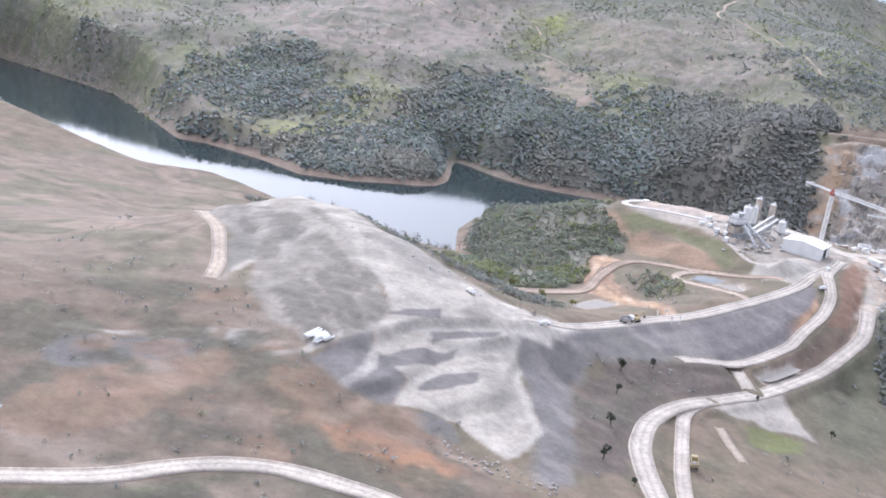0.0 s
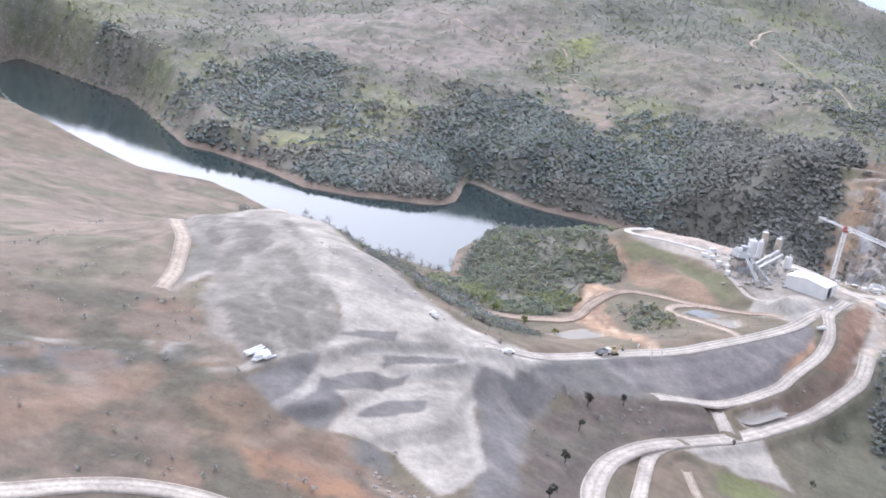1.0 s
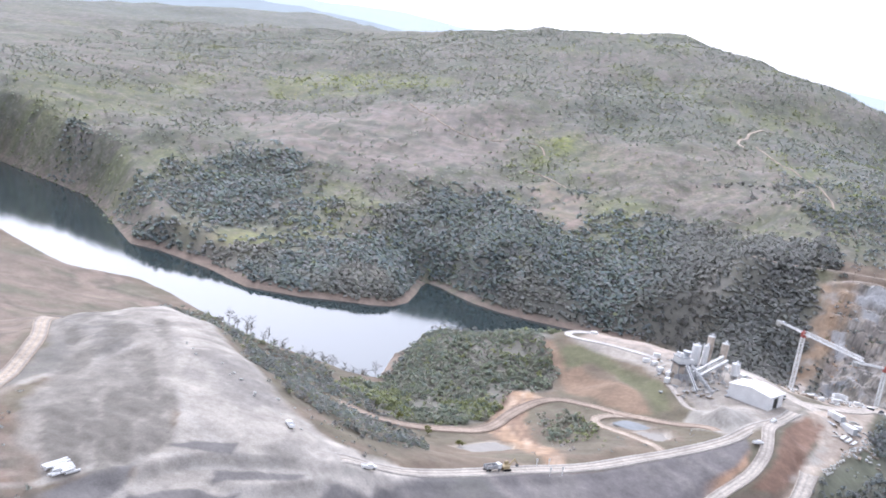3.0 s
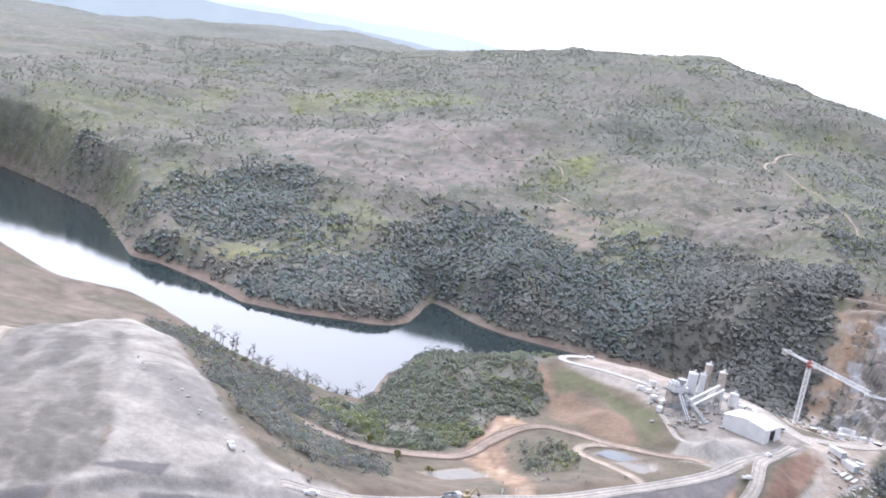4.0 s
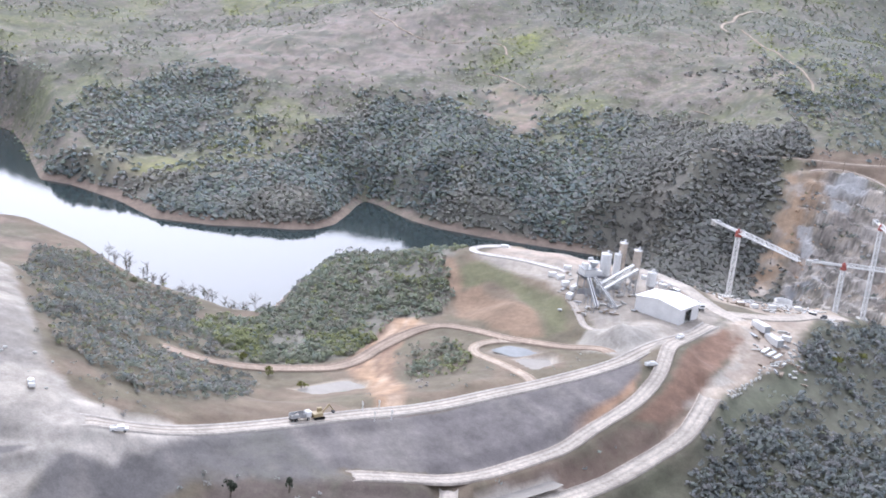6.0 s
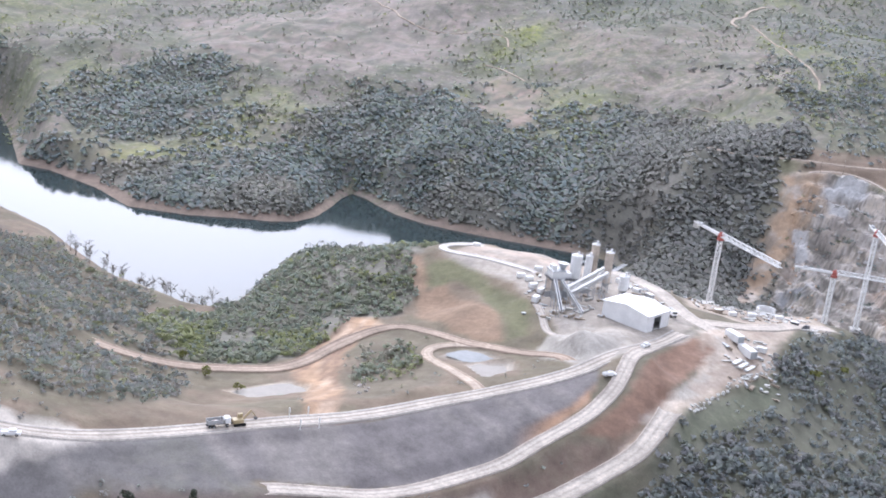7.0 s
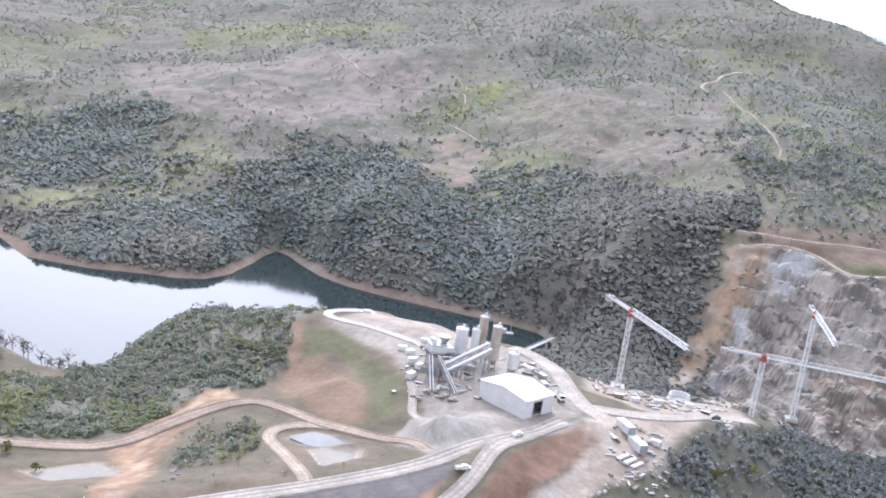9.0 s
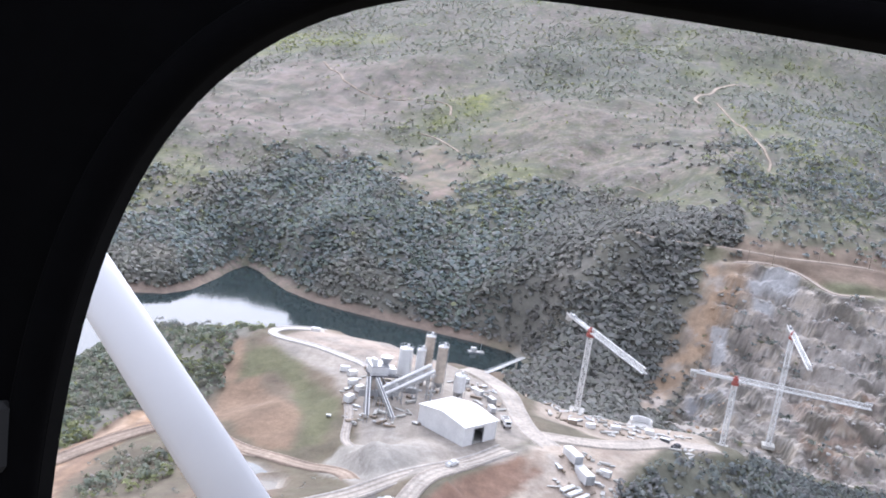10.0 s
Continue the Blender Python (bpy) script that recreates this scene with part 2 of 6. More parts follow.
def shored(x, y, h):
    """The land with the lake's bed cut into it and a low bare bank round it."""
    d = inside_by(x, y, LAKE, 40.0)
    bank = np.where(d < 0, -0.45 * d, -0.4 * d - 0.3)
    land = np.maximum(h, 0.6)
    k = smooth(-d, 4.0, 26.0)
    return np.where(d > 0, bank, land * k + bank * (1 - k))



ROADS = {
    "crest": [(48, 439), (58, 443), (68, 451), (85, 468), (120, 500), (143, 519), (160, 533), (180, 551), (197, 567), (211, 580), (221, 594), (231, 606), (243, 621), (252, 637)],
    "toe": [(248, 629), (237, 611), (230, 598), (228, 585), (225, 570), (216, 551), (200, 532), (190, 516), (167, 492), (154, 482), (123, 464)],
    "lower": [(246, 572), (241, 557), (234, 540), (216, 521), (190, 492), (159, 459), (132, 435), (113, 419), (101, 401), (94, 377), (93, 357), (94, 331), (98, 301)],
    "fork": [(132, 435), (119, 419), (113, 391), (108, 367), (104, 341), (102, 311)],
    "link": [(155, 483), (158, 460)],
    "orange": [(30, 552), (42, 555), (51, 559), (61, 565), (72, 569), (85, 574), (96, 578), (104, 590), (111, 612), (122, 629), (133, 637), (149, 627), (165, 615), (179, 611), (191, 604), (201, 602), (209, 590)],
    "loop": [(180, 610), (169, 614), (157, 612), (150, 606), (151, 596), (161, 581), (170, 566), (176, 557), (179, 551)],
    "west": [(-100, 560), (-92, 527), (-80, 496), (-75, 471), (-71, 449), (-71, 428)],
    "slope_track": [(188, 657), (193, 643), (195, 629), (197, 619), (203, 615)],
    "terrace": [(161, 732), (148, 730), (138, 722), (136, 715), (145, 709), (160, 706), (179, 695), (190, 688)],
    "plant": [(217, 725), (228, 717), (242, 700), (250, 670), (257, 651), (267, 644)],
    "nearside": [(-110, 262), (-75, 277), (-64, 283), (-58, 289), (-49, 294), (-39, 297), (-29, 299), (-21, 299), (-12, 297), (3, 294), (20, 284)],
    "haul": [(133, 420), (134, 404), (137, 386)],
    "hill_a": [(116, 1210), (112, 1236), (98, 1244), (81, 1245), (60, 1248), (36, 1252), (20, 1264), (2, 1281), (-3, 1297), (-19, 1322), (-42, 1362)],
    "hill_b": [(356, 1388), (343, 1365), (330, 1350), (327, 1332), (314, 1310), (311, 1290), (319, 1277)],
    "hill_c": [(330, 1300), (337, 1251), (348, 1206), (356, 1172), (361, 1102), (364, 1087), (360, 1059)],
    "abut_low": [(332, 904), (360, 904), (375, 898), (384, 885), (391, 880), (413, 889)],
    "abut_top": [(272, 937), (282, 927), (294, 924), (314, 922), (334, 916), (356, 910), (382, 912), (415, 915)],
    "yard_right": [(256, 652), (267, 655), (279, 661), (294, 673), (306, 687), (318, 703), (331, 713)],
    "hill_d": [(95, 1172), (109, 1172), (126, 1152), (142, 1137)],
    "hill_e": [(267, 1047), (274, 1042), (286, 1032)],
}
ROAD_WIDTH = {"crest": 7.5, "toe": 6.5, "lower": 8.5, "fork": 6, "link": 6, "orange": 6.5, "terrace": 4.5, "plant": 8, "nearside": 8, "haul": 3.5,
              "hill_a": 2.2, "hill_b": 3.6, "hill_c": 2.4, "abut_low": 3.2, "abut_top": 3.2, "yard_right": 8, "loop": 5, "west": 7, "slope_track": 3.5, "hill_d": 2.6, "hill_e": 2}
# strips of dust worn by tyres, with no bench of their own
TRAILS = {
    "shoulder": [(-67, 433), (-61, 451), (-54, 471), (-42, 484), (-35, 500)],
    "foot": [(-40, 368), (-28, 374), (-17, 388), (-5, 402), (6, 411)],
    "left_ledge": [(-110, 370), (-89, 373), (-77, 380), (-61, 383)],
    "streak": [(-12, 356), (-4, 372), (-3, 386)],
    "yard_a": [(213, 583), (232, 606), (250, 625), (262, 650), (280, 665)],
    "yard_b": [(236, 560), (256, 590), (272, 620), (285, 650)],
    "yard_c": [(244, 572), (260, 605), (268, 632), (262, 650)],
    "yard_d": [(231, 606), (226, 618), (214, 628), (204, 634)],
    "rim": [(60, 441), (50, 425), (48, 406), (51, 384), (55, 362), (50, 344), (40, 341)],
    "dump": [(50, 441), (30, 464), (12, 488), (-3, 514), (-25, 547), (-50, 577)],
    "bench_high": [(-5, 404), (5, 407), (17, 414), (29, 418), (44, 423)],
    "bench_mid": [(5, 385), (15, 394), (26, 404), (37, 410), (46, 416)],
    "bench_low": [(11, 372), (22, 386), (32, 395), (46, 402)],
    "dump_edge": [(-34, 498), (-15, 457), (1, 431), (17, 419), (30, 420)],
}
AREAS = {
    "meadow": [(253, 572), (287, 623), (291, 613), (271, 573), (247, 552)],
    "gorge_pad": [(255, 676), (285, 672), (315, 690), (330, 712), (318, 730), (290, 724), (268, 734), (252, 722)],
    "dust": [(-35, 504), (-22, 523), (3, 488), (29, 463), (60, 443), (48, 424), (51, 401), (55, 358), (48, 338), (43, 334), (26, 354), (14, 355), (5, 353), (9, 371), (-4, 386), (-4, 402), (-1, 413), (-4, 434)],
    "spoil": [(-110, 641), (-75, 601), (-35, 522), (-30, 502), (-13, 459), (-1, 419), (-2, 401), (-26, 376), (-45, 398), (-55, 427), (-60, 482), (-95, 522)],
    "dump_right": [(48, 423), (61, 437), (76, 458), (90, 462), (86, 446), (73, 413), (65, 330), (55, 317), (48, 333), (54, 355), (52, 398)],
    "dump_left": [(-25, 370), (-6, 400), (-4, 386), (9, 376), (7, 360), (3, 351), (-12, 354)],
    "dam_face": [(100, 479), (121, 496), (144, 514), (161, 529), (179, 547), (198, 567), (217, 582), (219, 578), (215, 558), (200, 536), (183, 512), (176, 501), (118, 466)],
    "left_dark": [(-110, 366), (-89, 370), (-67, 378), (-60, 379), (-54, 368), (-69, 359), (-81, 347), (-105, 340)],
    "earth_left": [(-160, 420), (-65, 424), (-43, 399), (-25, 371), (-11, 353), (12, 352), (31, 335), (39, 319), (60, 301), (-20, 231), (-160, 232)],
    "earth_orange": [(-40, 352), (-21, 341), (-11, 336), (3, 331), (18, 327), (30, 318), (18, 302), (5, 301), (-5, 312), (-15, 324), (-30, 334)],
    "earth_lake": [(-260, 689), (-210, 790), (-145, 785), (-105, 745), (-100, 690), (-110, 641), (-95, 522), (-61, 426), (-140, 416), (-260, 501)],
    "earth_toe": [(73, 406), (100, 458), (151, 475), (156, 459), (114, 424), (97, 397), (88, 354), (64, 334)],
    "cut": [(100, 585), (104, 607), (108, 630), (110, 647), (121, 646), (129, 633), (119, 621), (118, 602), (122, 571), (130, 545), (134, 516), (125, 509), (117, 545)],
    "knoll_cut": [(126, 709), (131, 706), (139, 678), (146, 682), (163, 659), (175, 645), (180, 618), (165, 620), (150, 640), (139, 648)],
    "grass": [(132, 704), (145, 701), (161, 688), (175, 667), (187, 653), (190, 640), (189, 624), (181, 619), (178, 637), (173, 650), (161, 672), (149, 683), (140, 680)],
    "terrace_dust": [(140, 710), (156, 733), (175, 731), (200, 725), (216, 720), (208, 702), (186, 697), (165, 707)],
    "gully": [(226, 890), (226, 927), (241, 946), (266, 952), (276, 923), (263, 911), (254, 890), (244, 872)],
    "lime_belt": [(325, 1233), (359, 1145), (378, 1065), (397, 1040), (426, 1043), (441, 1128), (404, 1154), (366, 1218), (341, 1294)],
    "hollow": [(335, 1322), (414, 1371), (493, 1423), (560, 1300), (444, 1148), (407, 1178), (369, 1251)],
    "lime_west": [(-132, 914), (-110, 949), (-69, 1007), (-31, 1006), (-51, 949), (-108, 908)],
    "lime_hill": [(99, 1167), (111, 1257), (143, 1268), (143, 1235), (113, 1192)],
    "olive_band": [(73, 1162), (144, 1152), (193, 1078), (264, 1024), (320, 984), (335, 955), (272, 982), (197, 1048), (136, 1089)],
    "brown_hill": [(-212, 1258), (-126, 1291), (-46, 1367), (42, 1351), (85, 1283), (81, 1193), (4, 1112), (-77, 1101), (-148, 1125)],
    "brown_ridge": [(157, 1239), (247, 1260), (326, 1250), (357, 1066), (316, 1022), (253, 1068), (190, 1098), (150, 1161)],
    "pond_d": [(168, 589), (172, 594), (184, 597), (188, 586), (178, 571)],
    "red_low": [(226, 545), (240, 566), (244, 556), (226, 527), (200, 506), (180, 490), (170, 488), (196, 516), (210, 534)],
    "junction": [(38, 434), (52, 428), (64, 431), (78, 455), (70, 462), (58, 452), (44, 452)],
    "slab": [(-55, 386), (-37, 389), (-32, 377), (-50, 371)],
    "yard": [(140, 708), (171, 723), (188, 732), (216, 720), (242, 698), (257, 652), (251, 631), (236, 606), (213, 582), (202, 601), (199, 634), (177, 675)],
    "red_bank": [(240, 606), (255, 633), (264, 626), (254, 604), (238, 561), (226, 543), (215, 541), (230, 570)],
    "yard_low": [(258, 639), (309, 693), (290, 642), (289, 630), (269, 603), (254, 578), (240, 553), (226, 527), (219, 525), (236, 557), (256, 601)],
    "pond_a": [(86, 549), (105, 566), (114, 563), (116, 550), (98, 545)],
    "pond_b": [(157, 597), (165, 606), (173, 605), (180, 600), (168, 592)],
    "pond_c": [(164, 480), (188, 503), (194, 501), (171, 478)],
    "pad": [(131, 428), (174, 469), (179, 438), (158, 430), (151, 433)],
    "pad_grass": [(146, 427), (158, 430), (176, 433), (163, 413), (145, 410)],
    "cliff": [(330, 890), (345, 902), (368, 899), (389, 879), (425, 886), (430, 790), (411, 770), (387, 774), (350, 749), (318, 741), (305, 770), (318, 845)],
    "knoll_wood": [(30, 605), (22, 650), (45, 655), (42, 690), (45, 735), (60, 775), (110, 795), (150, 785), (138, 743), (128, 716), (134, 673), (132, 653), (113, 642), (104, 613), (92, 587), (62, 569)],
    "mound": [(126, 610), (136, 621), (152, 606), (162, 573), (158, 548), (138, 533), (127, 580)],
    "lakeside": [(-103, 731), (-60, 621), (-30, 571), (0, 517), (25, 485), (46, 472), (70, 481), (80, 501), (68, 561), (30, 605), (18, 645), (10, 672), (-15, 685), (-45, 710), (-75, 740)],
    "right_wood": [(262, 591), (278, 601), (293, 641), (307, 673), (333, 703), (350, 743), (400, 770), (460, 740), (470, 560), (330, 440), (230, 470), (240, 541)],
    "scar": [(100, 1120), (126, 1146), (158, 1101), (150, 1057), (162, 1025), (140, 1020), (124, 1045)],
    "face_a": [(-2, 381), (16, 400), (27, 405), (26, 398), (8, 379), (1, 375)],
    "face_b": [(12, 368), (21, 383), (35, 391), (34, 382), (25, 374), (14, 367)],
    "face_c": [(16, 411), (43, 422), (42, 418), (30, 412), (16, 404)],
    "face_d": [(0, 413), (6, 420), (19, 425), (19, 419), (7, 414)],
    "face_g": [(9, 345), (16, 354), (26, 352), (29, 341), (17, 342)],
    "dump_band": [(-17, 487), (1, 506), (23, 474), (26, 465), (16, 456), (1, 474)],
    "brown_strip": [(-67, 426), (-44, 413), (-29, 381), (-35, 371), (-46, 392)],
    "lime_top": [(-221, 1425), (-169, 1577), (-3, 1507), (8, 1478), (-88, 1392), (-193, 1355)],
    "dark_west": [(-185, 1022), (-162, 1077), (-109, 1104), (-82, 1049), (-101, 989), (-136, 958)],
    "dark_top": [(127, 1323), (178, 1531), (288, 1566), (308, 1420), (248, 1309), (176, 1282)],
    "far_wood": [(-330, 840), (-330, 930), (-163, 925), (-105, 905), (-48, 940), (-13, 975), (-7, 1024), (19, 1080), (77, 1084), (112, 1034), (159, 1008), (218, 1045), (271, 1007), (294, 967), (335, 950), (335, 925), (300, 930), (262, 940), (250, 900), (240, 840)],
    "rock_orange": [(330, 906), (342, 899), (345, 884), (334, 874), (328, 859), (319, 844), (310, 824), (297, 822), (300, 848), (312, 870), (318, 888), (320, 906)],
    "shotcrete_a": [(343, 890), (356, 900), (372, 897), (370, 885), (348, 888)],
    "shotcrete_b": [(347, 884), (358, 883), (358, 877), (349, 878)],
    "shotcrete_c": [(330, 874), (337, 874), (338, 860), (332, 862)],
    "rock_blue": [(319, 844), (341, 840), (341, 822), (323, 821)],
    "rock_tan": [(366, 886), (379, 892), (381, 878), (373, 873), (363, 864), (365, 879)],
    "rock_brown": [(371, 829), (409, 835), (409, 798), (381, 789), (375, 808)],
    "spoil_top": [(-82, 524), (-90, 600), (-56, 569), (-30, 519), (-35, 502), (-44, 484), (-63, 449), (-69, 437), (-73, 488)],
    "verge": [(-90, 262), (-61, 278), (-38, 291), (-19, 292), (-5, 288), (10, 275), (-40, 255)],
    "dark_slope": [(-67, 337), (-54, 341), (-43, 336), (-48, 319), (-59, 305), (-67, 311)],
    "dump_toe": [(72, 452), (88, 444), (108, 453), (126, 465), (114, 477), (96, 482)],
    "dump_top": [(-32, 499), (-14, 487), (28, 463), (60, 447), (62, 438), (50, 447), (30, 464), (13, 487), (-3, 514), (-28, 552), (-54, 580), (-75, 601), (-70, 542)],
}


DICE = np.random.default_rng(77).random((512, 512))


def lattice(i, j, seed):
    return DICE[(i + 37 * seed) & 511, (j + 101 * seed) & 511]


def value_noise(x, y, size, seed=0):
    """Smooth noise from 0 to 1 with blotches about as wide as size."""
    u, v = np.asarray(x, float) / size, np.asarray(y, float) / size
    i, j = np.floor(u).astype(np.int64), np.floor(v).astype(np.int64)
    a, b = u - i, v - j
    a, b = a * a * (3 - 2 * a), b * b * (3 - 2 * b)
    return ((lattice(i, j, seed) * (1 - a) + lattice(i + 1, j, seed) * a) * (1 - b)
            + (lattice(i, j + 1, seed) * (1 - a) + lattice(i + 1, j + 1, seed) * a) * b)


def cloud(x, y, size, seed=0, octaves=4):
    out, total, k = 0, 0, 1.0
    for o in range(octaves):
        out, total = out + k * value_noise(x + 13 * o, y - 7 * o, size / 2 ** o, seed + o), total + k
        k *= 0.55
    return out / total


def area(name, x, y, soft=4.0, ragged=3.0):
    """How much (0 to 1) the places x, y belong to a named area, with a ragged edge."""
    x, y = np.asarray(x, float), np.asarray(y, float)
    d = inside_by(x, y, AREAS[name], 30.0)
    out, m = np.zeros(d.shape), d > -29.99
    if m.any():
        rough = ragged * (cloud(x[m], y[m], 9, 5, 3) - 0.5) * 2 if ragged else 0.0
        out[m] = smooth(d[m] + rough, -soft / 2, soft / 2)
    return out


def worked(x, y):
    """How much the ground at x, y is dug, filled or driven on."""
    out = np.zeros(np.shape(x))
    for name in ("dust", "spoil", "dump_top", "dump_right", "dump_left", "dam_face", "yard", "yard_low", "red_bank", "cut", "knoll_cut", "pond_a", "pond_b", "pond_c", "pond_d", "pad", "gorge_pad"):
        out = np.maximum(out, area(name, x, y, 8, 0))
    return out


def stepped(h, rise, run=0.35):
    k = h / rise
    f = k - np.floor(k)
    return (np.floor(k) + smooth(f, 0.5 - run / 2, 0.5 + run / 2)) * rise


def rolled(x, y):
    """The land with gullies, benches, cliffs and ponds, before the roads."""
    h = raw_height(x, y)
    wild = 1 - worked(x, y)
    far = smooth(y, 930, 1150)
    h = h + wild * (far * (cloud(x, y, 110, 3) - 0.5) * 22 + (cloud(x, y, 30, 9) - 0.5) * (2.5 + 4 * far)) + (cloud(x, y, 9, 21, 2) - 0.5) * (0.3 + 0.7 * wild)
    # ribs and gullies running down the wooded slope
    h = h + wild * smooth(y, 905, 970) * (1 - smooth(y, 1120, 1240)) * (cloud(x, 0.4 * y, 75, 31, 3) - 0.5) * 20
    q = np.maximum(area("dust", x, y, 6, 0) * smooth(-y, -432, -418), area("dump_left", x, y, 6, 0))
    h = h * (1 - 0.6 * q) + stepped(h + 0.8 * (cloud(x, y, 40, 40) - 0.5), 4.6, 0.3) * 0.6 * q
    q = area("spoil", x, y, 8, 0) * 0.6
    h = h + q * (cloud(x + 0.5 * y, y, 12, 33, 3) - 0.5) * 5.0
    q = area("cliff", x, y, 8, 0)
    block = np.floor(cloud(x, y, 13, 60, 2) * 9) / 9 + 0.6 * np.floor(cloud(x, y, 6, 61, 2) * 6) / 6
    h = h * (1 - q) + q * (0.25 * h + 0.75 * stepped(h + 16 * (cloud(x, y, 38, 50) - 0.5), 8.5, 0.35) + (block - 0.8) * 9.0)
    for name, level in (("pond_a", 29.7), ("pond_b", 38.2), ("pond_c", 31.6), ("pond_d", 38.2)):
        q = area(name, x, y, 3, 0)
        h = h * (1 - q) + level * q
    q = smooth(inside_by(x, y, [(214, 642), (236, 622), (249, 642), (228, 660)], 20), -6, 1)
    h = h * (1 - q) + 49.8 * q
    # the heap of gravel in the yard
    d = np.hypot((x - 210) / 17.0, (y - 607) / 16.0) * (0.92 + 0.16 * cloud(x, y, 7, 130, 2))
    h = h + 9.5 * np.clip(1.0 - d, 0, 1) ** 1.1
    d = np.hypot((x - 223) / 11.0, (y - 621) / 10.0)
    h = h + 3.0 * np.clip(1.0 - d, 0, 1)
    # the cut bank under the grass strip
    d = np.hypot((x - 160) / 18.0, (y - 651) / 24.0)
    h = h + 3.5 * np.clip(1.0 - d, 0, 1) * (1 - area("grass", x, y, 4, 0))
    return shored(x, y, h)


def road_levels(name):
    """A road's middle line in short steps, with its eased heights."""
    pts = np.array(ROADS[name], float)
    far = np.append(0, np.cumsum(np.hypot(*np.diff(pts, axis=0).T)))
    t = np.linspace(0, far[-1], max(int(far[-1] / 3.0), 4))
    x, y = np.interp(t, far, pts[:, 0]), np.interp(t, far, pts[:, 1])
    for _ in range(6):
        x[1:-1], y[1:-1] = (x[:-2] + 2 * x[1:-1] + x[2:]) / 4, (y[:-2] + 2 * y[1:-1] + y[2:]) / 4
    z = rolled(x, y)
    for _ in range(14):
        z[1:-1] = (z[:-2] + 2 * z[1:-1] + z[2:]) / 4
    return x, y, z


LEVELS = {name: road_levels(name) for name in ROADS}


def height(x, y):
    """The finished ground."""
    x, y = np.asarray(x, float), np.asarray(y, float)
    h = rolled(x, y)
    for name, (rx, ry, rz) in LEVELS.items():
        w = ROAD_WIDTH[name] / 2
        m = (x > rx.min() - 16) & (x < rx.max() + 16) & (y > ry.min() - 16) & (y < ry.max() + 16)
        if m.any():
            d, at = edge_distance(x[m], y[m], list(zip(rx, ry)), False)
            k = 1 - smooth(d, w + 0.8, w + 5.0)
            h[m] = h[m] * (1 - k) + np.interp(at, np.arange(len(rz)), rz) * k
    return h


# ---- mesh helpers ----
def sheet(name, v, f, material, colours=None, layer="soil", smooth_shade=True):
    """One mesh from arrays of places and of faces with equally many corners."""
    v, f = np.asarray(v, np.float32), np.asarray(f, np.int32)
    me = bpy.data.meshes.new(name)
    me.vertices.add(len(v))
    me.vertices.foreach_set("co", v.ravel())
    me.loops.add(f.size)
    me.loops.foreach_set("vertex_index", f.ravel())
    me.polygons.add(len(f))
    me.polygons.foreach_set("loop_start", np.arange(0, f.size, f.shape[1], dtype=np.int32))
    me.polygons.foreach_set("use_smooth", np.full(len(f), smooth_shade))
    me.update(calc_edges=True)
    if colours is not None:
        a = me.color_attributes.new(layer, "FLOAT_COLOR", "POINT")
        a.data.foreach_set("color", np.concatenate([colours, np.ones((len(v), 1))], 1).astype(np.float32).ravel())
    me.materials.append(material)
    return new(name, me)


def grow(a, b, step, lo, hi, rate, finer=()):
    """Even steps from a to b, shorter in the stretches named finer, then ever longer ones out to lo and hi."""
    c = [a]
    while c[-1] < b:
        c.append(c[-1] + (1.25 if any(p <= c[-1] < q for p, q in finer) else step))
    for end, sign in ((hi, 1), (lo, -1)):
        s, p = step, (c[-1] if sign > 0 else c[0])
        while (p < end) if sign > 0 else (p > end):
            s *= rate
            p += sign * s
            c.append(p)
        c.sort()
    return np.array(c)


def blend(c, colour, k):
    return c * (1 - k[..., None]) + np.array(colour) * k[..., None]


DRY, OLIVE, LIME, WOOD_FLOOR = (0.228, 0.198, 0.155), (0.155, 0.16, 0.104), (0.23, 0.245, 0.105), (0.19, 0.193, 0.178)
DUST, SPOIL, DUMP, FACE = (0.37, 0.352, 0.33), (0.225, 0.213, 0.198), (0.16, 0.157, 0.162), (0.17, 0.162, 0.17)
EARTH, ORANGE, PALE = (0.2, 0.163, 0.138), (0.36, 0.23, 0.155), (0.56, 0.5, 0.44)


def woodland(x, y, z):
    """How thickly trees stand at x, y (0 to 1)."""
    shore = area("far_wood", x, y, 44, 22) * smooth(z, 1.5, 5) * smooth(y, 846, 858)
    gorge = smooth(x, 225, 245) * (1 - smooth(x, 305, 325)) * smooth(y, 738, 750) * (1 - smooth(y, 930, 960)) * (1 - 0.7 * area("gully", x, y, 14, 8))
    out = np.maximum(shore, gorge)
    out = np.maximum(out, 0.35 * smooth(cloud(x, y, 120, 70), 0.5, 0.62) * smooth(y, 930, 1000))
    out = np.maximum(out, 0.6 * smooth(y, 1450, 1650) * smooth(cloud(x, y, 90, 72), 0.4, 0.6))
    for name, k in (("hollow", 0.9), ("dark_west", 0.8), ("dark_top", 0.7)):
        out = np.maximum(out, k * area(name, x, y, 30, 18))
    out = out * (1 - 0.85 * area("brown_hill", x, y, 16, 10)) * (1 - 0.75 * area("brown_ridge", x, y, 16, 10)) * (1 - area("scar", x, y, 20, 10)) * (1 - area("cliff", x, y, 10, 4))
    for name, k in (("knoll_wood", 1.0), ("right_wood", 0.9), ("mound", 0.7), ("lakeside", 0.5)):
        out = np.maximum(out, k * area(name, x, y, 6, 4))
    return out


